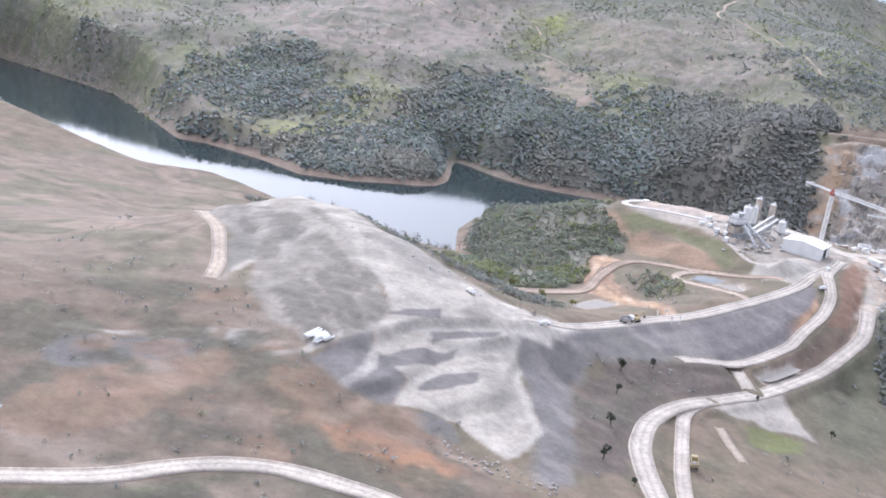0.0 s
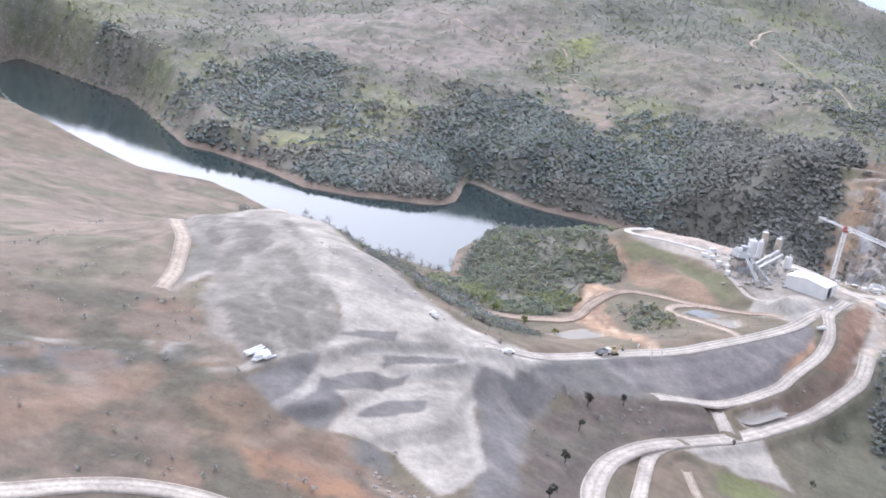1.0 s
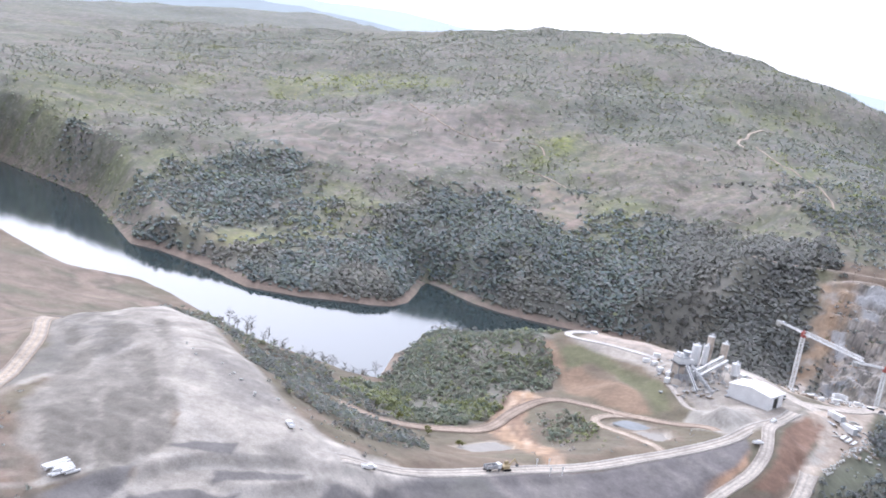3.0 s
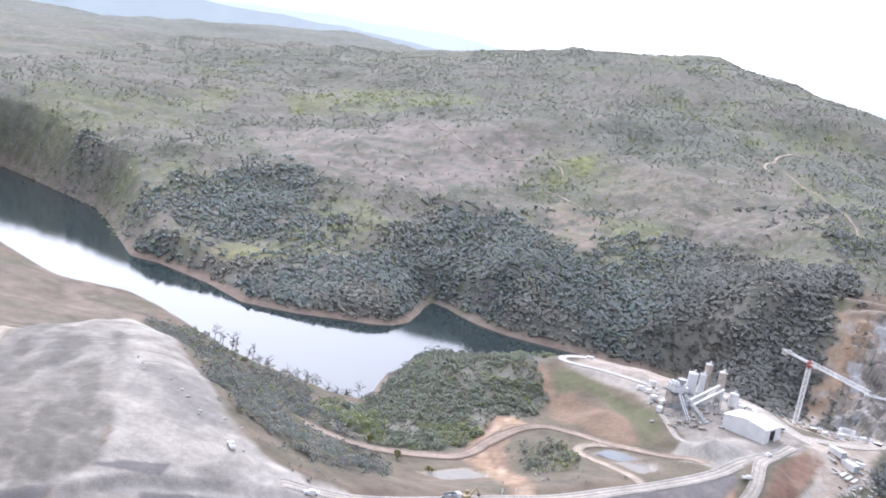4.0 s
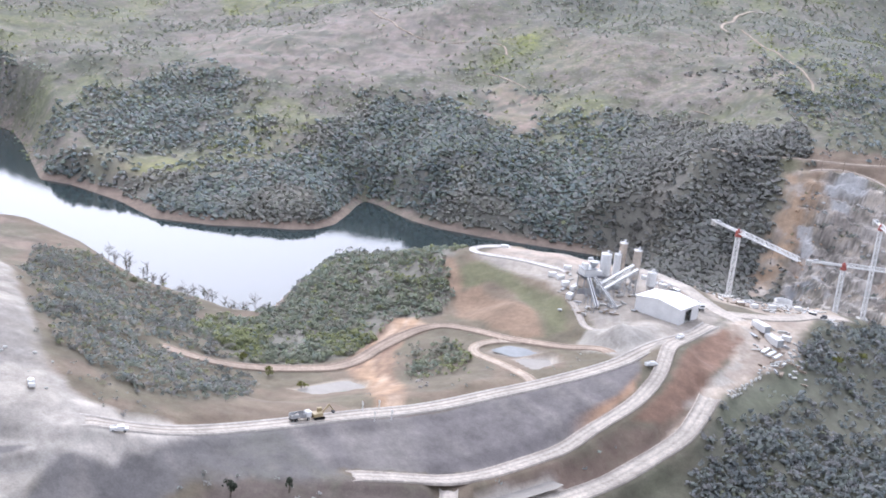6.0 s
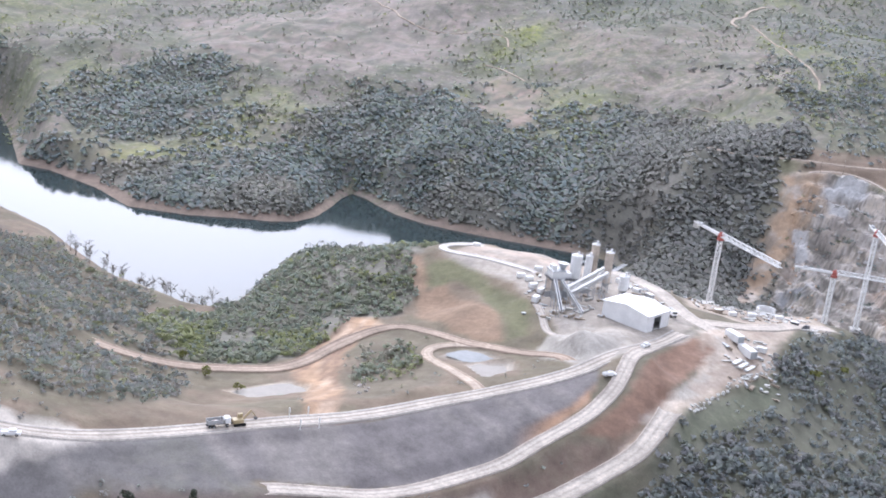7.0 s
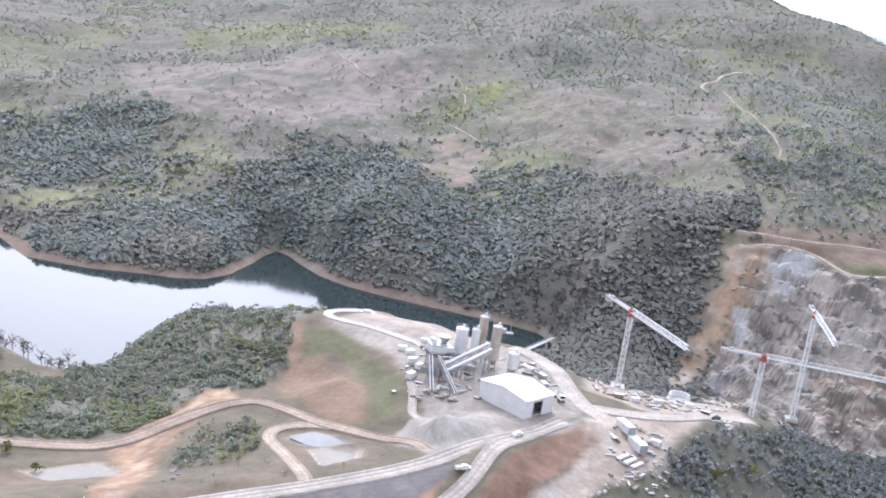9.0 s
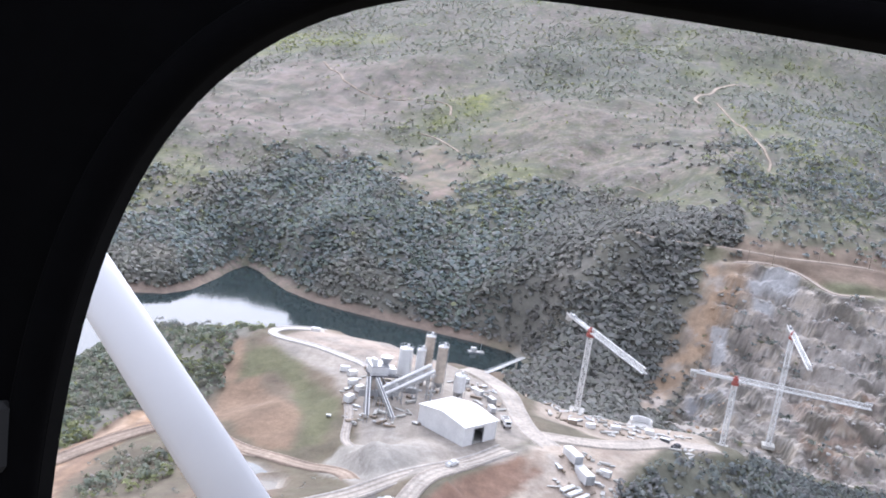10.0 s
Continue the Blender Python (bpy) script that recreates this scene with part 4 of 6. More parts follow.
# ---- plants ----
def clump(rng, leaves, wide, tall, low=0.02, leaf=0.3):
    """Leaf patches spread over an uneven crown of about wide x tall, standing on a thin trunk: places and four-cornered faces."""
    v, f, soft = [], [], []
    lobes = [(rng.normal(0, 0.2, 2) * wide, rng.uniform(0.3, 0.95), rng.uniform(0.5, 0.85)) for _ in range(4)]
    for k in range(leaves):
        (lx, ly), lz, lr = lobes[k % 4]
        a, b = rng.uniform(0, 2 * np.pi), np.arcsin(rng.uniform(-0.1, 1))
        out = np.array([np.cos(a) * np.cos(b), np.sin(a) * np.cos(b), np.sin(b)])
        p = np.array([lx, ly, tall * (low + (1 - low) * lz * 0.72)]) + out * np.array([wide, wide, tall * 0.55]) * 0.5 * lr * rng.uniform(0.85, 1.08)
        n = out + np.array([0, 0, 0.35]) + rng.normal(0, 0.25, 3)
        n /= np.linalg.norm(n)
        u = np.cross(n, (0.3, 0.2, 0.9))
        u /= np.linalg.norm(u)
        w = np.cross(n, u)
        s = leaf * wide * rng.uniform(0.6, 1.25)
        i = len(v)
        v += [p - u * s * 0.5 - w * s * 0.25, p + u * s * 0.35 - w * s * 0.5, p + u * s * 0.55 + w * s * 0.3, p - u * s * 0.3 + w * s * 0.5]
        f.append((i, i + 1, i + 2, i + 3))
        soft += [n * 0.25 + np.array([0, 0, 0.9])] * 4
    r = 0.035 * wide
    for k in range(3):
        a, b = k * 2.1, (k + 1) * 2.1
        i = len(v)
        v += [np.array([np.cos(a) * r, np.sin(a) * r, -0.5]), np.array([np.cos(b) * r, np.sin(b) * r, -0.5]), np.array([np.cos(b) * r * 0.4, np.sin(b) * r * 0.4, tall * 0.5]), np.array([np.cos(a) * r * 0.4, np.sin(a) * r * 0.4, tall * 0.5])]
        f.append((i, i + 1, i + 2, i + 3))
        soft += [np.array([np.cos(a + 1), np.sin(a + 1), 0.3])] * 4
    soft = np.array(soft)
    return np.array(v), np.array(f), soft / np.linalg.norm(soft, axis=1, keepdims=True)


def scatter(name, label, x, y, size, tints, seed, leaves=26, tall=(0.7, 1.2), leaf=0.3, kinds=7):
    """Many plants in one object of stuff."""
    rng = np.random.default_rng(seed)
    models = [clump(rng, leaves, 1.0, rng.uniform(*tall), leaf=leaf) for _ in range(kinds)]
    z = height(x, y)
    vs, fs, cs, ns, at = [], [], [], [], 0
    turn, kind = rng.uniform(0, 2 * np.pi, len(x)), rng.integers(0, kinds, len(x))
    for k in range(kinds):
        m = kind == k
        v, f, soft = models[k]
        s, a = size[m][:, None, None], turn[m]
        rot = np.stack([np.stack([np.cos(a), -np.sin(a)], -1), np.stack([np.sin(a), np.cos(a)], -1)], 1)
        p = np.empty((m.sum(), len(v), 3))
        p[:, :, :2] = np.einsum("nij,vj->nvi", rot, v[:, :2]) * s
        p[:, :, 2] = v[None, :, 2] * s[:, :, 0]
        p += np.stack([x[m], y[m], z[m] - 0.1], -1)[:, None]
        fs.append((f[None] + (at + np.arange(m.sum()) * len(v))[:, None, None]).reshape(-1, 4))
        c = np.repeat(tints[m][:, None], len(v), 1)
        c[:, -12:] = (0.16, 0.14, 0.12)
        q = np.empty_like(p)
        q[:, :, :2] = np.einsum("nij,vj->nvi", rot, soft[:, :2])
        q[:, :, 2] = soft[None, :, 2]
        ns.append(q.reshape(-1, 3))
        vs.append(p.reshape(-1, 3))
        cs.append(c.reshape(-1, 3))
        at += p.shape[0] * p.shape[1]
    ob = sheet(name, np.concatenate(vs), np.concatenate(fs), leaf_mat, np.concatenate(cs), "tint", True)
    ob.data.normals_split_custom_set_from_vertices(np.concatenate(ns))
    tagged(ob, label, "plants", kind="stuff")


def greens(rng, n, dull=0.5, bright=0.12):
    """Colours for n plants: dull olive, grey-green and brown, now and then a bright yellow-green."""
    # lighter and greyer than real leaves, standing in for distance haze
    base = np.array([(0.23, 0.26, 0.21), (0.25, 0.265, 0.235), (0.275, 0.265, 0.25), (0.215, 0.25, 0.24)])
    c = base[rng.integers(0, 4, n)] * rng.uniform(1.05, 1.25, (n, 1))
    c[rng.random(n) < bright] = (0.3, 0.315, 0.16)
    g = c.mean(1, keepdims=True)
    return c + (g - c) * dull * 0.4


def spots(rng, n, x0, x1, y0, y1, chance):
    x, y = rng.uniform(x0, x1, n), rng.uniform(y0, y1, n)
    keep = rng.random(n) < chance(x, y)
    return x[keep], y[keep]


def off_roads(x, y, gap=2.5):
    out = np.ones(len(x))
    for name, (rx, ry, rz) in LEVELS.items():
        out *= edge_distance(x, y, list(zip(rx[::2], ry[::2])), False)[0] > ROAD_WIDTH[name] / 2 + gap
    return out


def dry_land(x, y):
    return (inside_by(x, y, LAKE, 20) < -3) * 1.0


rng = np.random.default_rng(11)
bare = ("dust", "spoil", "dump_top", "dump_right", "dump_left", "dam_face", "yard", "yard_low", "red_bank", "cut", "knoll_cut", "grass", "pond_a", "pond_b", "pond_c", "pond_d", "pad", "terrace_dust")


def open_ground(x, y):
    out = off_roads(x, y) * dry_land(x, y)
    for name in bare:
        out = out * (1 - area(name, x, y, 2, 1))
    return out


x, y = spots(rng, 17000, 10, 165, 560, 800, lambda x, y: np.maximum(area("knoll_wood", x, y, 5, 5), 0.45 * area("mound", x, y, 4, 3)) * open_ground(x, y) * (0.2 + 0.5 * smooth(cloud(x, y, 18, 61), 0.38, 0.55)))
tints = greens(rng, len(x), 0.1, 0.05) * (0.9, 0.92, 0.78)
sunny = smooth(cloud(x, y, 26, 62) - 0.0012 * (y - 650) - 0.001 * (x - 80), 0.46, 0.6)
tints = blend(tints, (0.26, 0.285, 0.115), sunny * (rng.random(len(x)) < 0.7) * 0.8)
scatter("woodland", "mixed green trees and scrub on the lakeside knoll", x, y, rng.uniform(1.2, 3.4, len(x)) * (0.75 + 0.5 * cloud(x, y, 14, 63)), tints, 1, 26, (0.8, 1.5), 0.3)
s = rng.uniform(0, 3, 190)
x, y = np.interp(s, (0, 1, 2, 3), (40, 43, 58, 108)) + rng.normal(2, 4, 190), np.interp(s, (0, 1, 2, 3), (676, 732, 772, 792)) + rng.normal(-3, 4, 190)
keep = dry_land(x, y) > 0
x, y = x[keep], y[keep]
scatter("woodland", "taller grey-green trees along the water's edge", x, y, rng.uniform(1.6, 3.4, len(x)), greens(rng, len(x), 0.6, 0.05) * 0.85, 9, 34, (1.5, 2.6), 0.22)
x, y = spots(rng, 14000, -110, 80, 470, 790, lambda x, y: area("lakeside", x, y, 5, 4) * open_ground(x, y) * (0.08 + 0.5 * smooth(cloud(x, y, 20, 64) + 0.25 * smooth(-inside_by(x, y, LAKE, 40), -40, -5), 0.5, 0.62)))
tints = blend(greens(rng, len(x), 0.3, 0.08) * 0.9, (0.24, 0.26, 0.11), (1 - smooth(-inside_by(x, y, LAKE, 60), 12, 40)) * (rng.random(len(x)) < 0.6) * 0.8)
scatter("scrub", "low green scrub on the steep lake bank", x, y, rng.uniform(1.2, 3.2, len(x)), tints, 2, 20, (0.6, 1.3))
x, y = spots(rng, 30000, 225, 470, 440, 790, lambda x, y: area("right_wood", x, y, 6, 4) * (1 - area("meadow", x, y, 8, 4)) * open_ground(x, y) * (0.15 + 0.6 * smooth(cloud(x, y, 40, 75), 0.3, 0.5)))
# the cool factor puts a bluish haze into the leaf colour
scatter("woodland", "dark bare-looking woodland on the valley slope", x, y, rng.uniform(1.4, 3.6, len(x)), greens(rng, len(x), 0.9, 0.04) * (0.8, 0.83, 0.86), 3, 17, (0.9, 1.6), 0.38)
x, y = spots(rng, 150000, -330, 340, 740, 1130, lambda x, y: woodland(x, y, height(x, y)) * dry_land(x, y) * off_roads(x, y, 1) * (y + 0.0 * x > np.where(x > 225, 738, 850)) * (0.22 + 0.34 * smooth(cloud(x, y, 34, 65), 0.3, 0.55)) * (1 + 0.8 * smooth(x, 215, 235)) * (1 - 0.9 * area("rock_orange", x, y, 8, 5)))
# blue shift imitates the air haze over the far wood
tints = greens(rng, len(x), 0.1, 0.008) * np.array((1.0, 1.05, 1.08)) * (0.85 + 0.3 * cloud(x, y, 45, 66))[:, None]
tints = blend(tints, (0.3, 0.275, 0.235), smooth(cloud(x, y, 60, 67), 0.5, 0.62) * 0.6)
tints = blend(tints, (0.29, 0.275, 0.25), smooth(x + 30 * (cloud(x, y, 40, 68) - 0.5), 195, 240) * 0.65)
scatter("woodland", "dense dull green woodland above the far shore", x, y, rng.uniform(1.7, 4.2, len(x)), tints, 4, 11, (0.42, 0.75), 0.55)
x, y = spots(rng, 110000, -520, 620, 960, 1950, lambda x, y: (0.07 + 0.4 * smooth(cloud(x, y, 45, 76), 0.42, 0.62) + 0.5 * woodland(x, y, height(x, y))) * (1 - 0.8 * area("scar", x, y, 20, 8)) * (1 - 0.6 * area("brown_hill", x, y, 20, 10)) * (1 - 0.5 * area("brown_ridge", x, y, 20, 10)) * off_roads(x, y, 2) * 0.75)
tints = greens(rng, len(x), 0.1, 0.06) * (1.04, 1.04, 0.92)
lush = np.maximum(0.6 * smooth(cloud(x, y, 70, 82), 0.57, 0.66), np.max([area(name, x, y, 14, 9) for name in ("lime_west", "lime_hill", "lime_belt", "lime_top")], axis=0))
tints = blend(tints, (0.32, 0.35, 0.11), lush * (rng.random(len(x)) < 0.7) * 0.85)
scatter("scrub", "scattered trees and bushes over the dry hills", x, y, rng.uniform(1.1, 3.2, len(x)), tints, 5, 7, (0.6, 1.1), 0.55)
x, y = spots(rng, 24000, 330, 560, 900, 1300, lambda x, y: smooth(y, 912, 925) * (1 - smooth(y, 1000, 1250)) * (0.25 + 0.75 * smooth(cloud(x, y, 60, 77), 0.4, 0.6)) * off_roads(x, y, 2) * 0.4)
# slight blue cast here is painted haze as well
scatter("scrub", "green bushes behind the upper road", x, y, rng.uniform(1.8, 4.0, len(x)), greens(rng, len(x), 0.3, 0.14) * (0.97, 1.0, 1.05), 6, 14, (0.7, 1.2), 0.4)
x, y = spots(rng, 14000, -140, 330, 270, 620, lambda x, y: open_ground(x, y) * smooth(cloud(x, y, 22, 78), 0.5, 0.62) * 0.2)
scatter("scrub", "sparse dry bushes on the brown slopes", x, y, rng.uniform(0.8, 2.4, len(x)), greens(rng, len(x), 0.9, 0.03), 7, 14)
x, y = spots(rng, 2500, 295, 430, 735, 900, lambda x, y: area("cliff", x, y, 5, 4) * smooth(cloud(x, y, 16, 79), 0.52, 0.62) * 0.6)
scatter("scrub", "bushes growing on ledges of the rock cut", x, y, rng.uniform(1.5, 3.5, len(x)), greens(rng, len(x), 0.6, 0.05), 8, 18)


# ---- things: helpers ----
def part(name, bm, material, parent, label="", smooth_shade=False):
    """Links a bmesh as one mesh object under a thing or a part."""
    me = bpy.data.meshes.new(name)
    bm.to_mesh(me)
    bm.free()
    me.materials.append(material)
    if smooth_shade:
        me.polygons.foreach_set("use_smooth", [True] * len(me.polygons))
    ob = new(name, me)
    ob.parent = parent
    return tagged(ob, label)


def thing(name, m, label, category, group=""):
    ob = new(name)
    ob.matrix_basis = m
    return tagged(ob, label, category, group)


def box(bm, size, at=(0, 0, 0), turn=(0, 0, 0), bevel=0.0):
    made = bmesh.ops.create_cube(bm, size=1.0, matrix=pose(*at, *turn) @ Matrix.Diagonal((*size, 1)))["verts"]
    if bevel:
        edges = list({e for v in made for e in v.link_edges})
        bmesh.ops.bevel(bm, geom=edges, offset=bevel, segments=1, affect="EDGES")
    return bm


def boxes(*items, bevel=0.0):
    bm = bmesh.new()
    for it in items:
        box(bm, *it, bevel=bevel)
    return bm


def tube(r1, r2, length, at=(0, 0, 0), turn=(0, 0, 0), sides=20, bm=None):
    bm = bm or bmesh.new()
    bmesh.ops.create_cone(bm, cap_ends=True, segments=sides, radius1=r1, radius2=r2, depth=length, matrix=pose(*at, *turn))
    return bm


def bar(bm, a, b, w):
    """A square bar from a to b."""
    a, b = Vector(a), Vector(b)
    d = b - a
    m = Matrix.Translation((a + b) / 2) @ d.to_track_quat("Z", "Y").to_matrix().to_4x4() @ Matrix.Diagonal((w, w, d.length, 1))
    bmesh.ops.create_cube(bm, size=1.0, matrix=m)


def lattice_beam(length, w, h, step, chord, brace, triangle=False):
    """An open truss along x, from 0 to length."""
    bm = bmesh.new()
    rails = [(-w / 2, 0), (w / 2, 0), (0, h)] if triangle else [(-w / 2, -h / 2), (w / 2, -h / 2), (w / 2, h / 2), (-w / 2, h / 2)]
    for y, z in rails:
        bar(bm, (0, y, z), (length, y, z), chord)
    n = max(int(length / step), 1)
    for i in range(n):
        a, b = length * i / n, length * (i + 1) / n
        for k in range(len(rails)):
            p, q = rails[k], rails[(k + 1) % len(rails)]
            if i % 2:
                p, q = q, p
            bar(bm, (a, *p), (b, *q), brace)
            bar(bm, (a, *p), (a, *q), brace)
    return bm


# ---- tower cranes ----
def tower_crane(x, y, base, top, jib, counter, yaw, label):
    """A flat-top tower crane: yaw turns the jib from the x axis."""
    c = thing("tower_crane", pose(x, y, base), label, "crane", "tower cranes")
    tall = top - base
    part("foundation", boxes(((6, 6, 1.6), (0, 0, 0.2)), bevel=0.1), concrete, c)
    mast = lattice_beam(tall, 2.0, 2.0, 2.2, 0.42, 0.22)
    bmesh.ops.rotate(mast, verts=mast.verts, cent=(0, 0, 0), matrix=Matrix.Rotation(radians(-90), 3, "Y"))
    part("mast", mast, white_paint, c)
    s = part("slewing_ring", tube(1.7, 1.7, 1.2, (0, 0, tall + 0.4)), red_paint, c, "red slewing unit")
    s.matrix_basis = pose(0, 0, 0, 0, 0, yaw)
    part("tower_head", boxes(((2.4, 2.0, 2.0), (0.0, 0, tall + 1.9)), ((1.2, 1.0, 1.0), (0.0, 0, tall + 3.3)), bevel=0.15), red_paint, s, "red tower head")
    part("cab", boxes(((1.9, 1.5, 2.1), (1.6, 1.9, tall + 0.9)), bevel=0.15), white_paint, s, "white operator cab")
    b = lattice_beam(jib, 1.7, 2.0, 2.0, 0.4, 0.22, True)
    bmesh.ops.translate(b, verts=b.verts, vec=(1.0, 0, tall + 1.7))
    part("jib", b, white_paint, s)
    b = boxes(((counter, 1.7, 0.35), (-counter / 2, 0, tall + 1.8)), ((counter, 0.12, 0.9), (-counter / 2, 0.8, tall + 2.3)), ((counter, 0.12, 0.9), (-counter / 2, -0.8, tall + 2.3)))
    part("counter_jib", b, white_paint, s)
    part("counterweight", boxes(((1.2, 1.9, 2.6), (-counter + 0.8, 0, tall + 0.9)), ((1.2, 1.9, 2.6), (-counter + 2.4, 0, tall + 0.9)), bevel=0.08), concrete, s)
    part("winch", boxes(((2.2, 1.6, 1.3), (-counter + 5.2, 0, tall + 2.7)), bevel=0.12), grey_steel, s)
    part("trolley", boxes(((1.6, 1.4, 0.5), (jib * 0.6, 0, tall + 1.3)), bevel=0.05), dark_steel, s)
    hook = bmesh.new()
    for dy in (-0.25, 0.25):
        bar(hook, (jib * 0.6, dy, tall + 1.2), (jib * 0.6, dy, tall - 5), 0.07)
    box(hook, (0.6, 0.5, 1.0), (jib * 0.6, 0, tall - 5.4))
    part("hook_block", hook, dark_steel, s)
    return c


tower_crane(269.7, 723.3, 35.9, 68.9, 46, 23, -61.0, "white tower crane with a red head beside the gorge")
tower_crane(360.0, 805.5, 8.5, 62.5, 52, 15, -88.0, "tall white tower crane standing below the rock cut")
tower_crane(335.0, 769.5, 16.0, 46.5, 57, 20, -3.0, "low tower crane with a long level jib")


# ---- shed ----
def shed():
    a, b, d = Vector((217.6, 641.0)), Vector((236.0, 628.0)), Vector((243.2, 642.0))
    u, w = (b - a), (d - b)
    lu, lw = u.length, w.length
    yaw = math.degrees(math.atan2(u.y, u.x))
    s = thing("shed", pose(a.x, a.y, 49.8, 0, 0, yaw), "large white steel shed with a shallow roof and open doorway", "shed")
    h, t, rise = 7.0, 0.25, 1.7
    x0, x1, y0, y1 = 0.0, lu, 0.0, lw
    gable = lambda y: [(x0, y, 0), (x1, y, 0), (x1, y, h), (lu / 2, y, h + rise), (x0, y, h)]
    for name, yy in (("wall", y0), ("wall", y1)):
        bm = bmesh.new()
        f = bm.faces.new([bm.verts.new(p) for p in gable(yy)])
        r = bmesh.ops.extrude_face_region(bm, geom=[f])
        bmesh.ops.translate(bm, verts=[v for v in r["geom"] if isinstance(v, bmesh.types.BMVert)], vec=(0, t, 0))
        bmesh.ops.recalc_face_normals(bm, faces=bm.faces)
        part(name, bm, white_paint, s)
    part("wall", boxes(((t, lw - 2 * t, h), (x0 + t / 2, lw / 2, h / 2))), white_paint, s)
    door0, door1 = 4.6, 9.4
    part("wall", boxes(((t, door0 - t, h), (x1 - t / 2, (door0 + t) / 2, h / 2)), ((t, lw - door1 - t, h), (x1 - t / 2, (lw + door1 - t) / 2, h / 2)), ((t, door1 - door0, 1.2), (x1 - t / 2, (door0 + door1) / 2, h - 0.6))), white_paint, s)
    part("door_frame", boxes(((0.35, 0.2, h - 1.2), (x1, door0, (h - 1.2) / 2)), ((0.35, 0.2, h - 1.2), (x1, door1, (h - 1.2) / 2)), ((0.35, door1 - door0 + 0.2, 0.2), (x1, (door0 + door1) / 2, h - 1.2))), grey_steel, s)
    part("floor_slab", boxes(((lu - 0.6, lw - 0.6, 0.2), (lu / 2, lw / 2, 0.15))), concrete, s)
    for sgn in (-1, 1):
        bm = bmesh.new()
        run = lu / 2 + 0.5
        ang = math.degrees(math.atan2(rise, lu / 2))
        box(bm, (run / math.cos(radians(ang)), lw + 1.0, 0.18), (lu / 2 + sgn * run / 2, lw / 2, h + rise / 2 + 0.05), (0, sgn * ang, 0))
        part("roof", bm, bright_sheet, s, "white ribbed roof sheet")


shed()


# ---- concrete plant ----
def silo(x, y, tall, r, material, label, legs=4.5, base=None):
    base = at_ground(x, y) if base is None else base
    s = thing("silo", pose(x, y, base), label, "silo", "cement silos")
    bm = tube(r, r, tall - legs, (0, 0, legs + (tall - legs) / 2), sides=24)
    for k in range(4):
        tube(r + 0.07, r + 0.07, 0.18, (0, 0, legs + 0.5 + k * (tall - legs - 1) / 3), sides=24, bm=bm)
    part("body", bm, material, s)
    part("cone", tube(0.4, r, 2.4, (0, 0, legs - 1.2)), grey_steel, s)
    part("cap", tube(r + 0.1, r * 0.35, 0.7, (0, 0, tall + 0.35), sides=24), white_paint, s)
    part("filter", boxes(((0.9, 0.9, 1.3), (0.5, 0.3, tall + 1.0)), bevel=0.08), white_paint, s)
    rail = bmesh.new()
    for k in range(14):
        a = k * math.tau / 14
        p, q = (math.cos(a) * r, math.sin(a) * r), (math.cos(a + math.tau / 14) * r, math.sin(a + math.tau / 14) * r)
        bar(rail, (*p, tall), (*p, tall + 1.1), 0.07)
        bar(rail, (*p, tall + 1.1), (*q, tall + 1.1), 0.07)
    part("railing", rail, grey_steel, s)
    lad = bmesh.new()
    for dy in (-0.25, 0.25):
        bar(lad, (r + 0.25, dy, 0), (r + 0.25, dy, tall + 1), 0.08)
    part("ladder", lad, grey_steel, s)
    for k in range(4):
        a = math.tau * (k + 0.5) / 4
        bm = bmesh.new()
        bar(bm, (math.cos(a) * r * 0.9, math.sin(a) * r * 0.9, -0.3), (math.cos(a) * r * 0.9, math.sin(a) * r * 0.9, legs + 0.4), 0.35)
        part("leg", bm, grey_steel, s)


silo(204.0, 675.0, 14.8, 2.5, white_paint, "white round cement silo with a domed filter cap")
silo(209.4, 677.5, 14.5, 1.7, white_paint, "white round cement silo behind the conveyors")
silo(211.5, 681.0, 19.5, 1.8, beige_sheet, "tall weathered beige silo with a white cap")
silo(218.0, 673.5, 18.5, 1.9, beige_sheet, "tall weathered beige silo on steel legs")
silo(226.0, 674.0, 9.0, 2.2, white_paint, "squat white tank on short legs", 2.6)


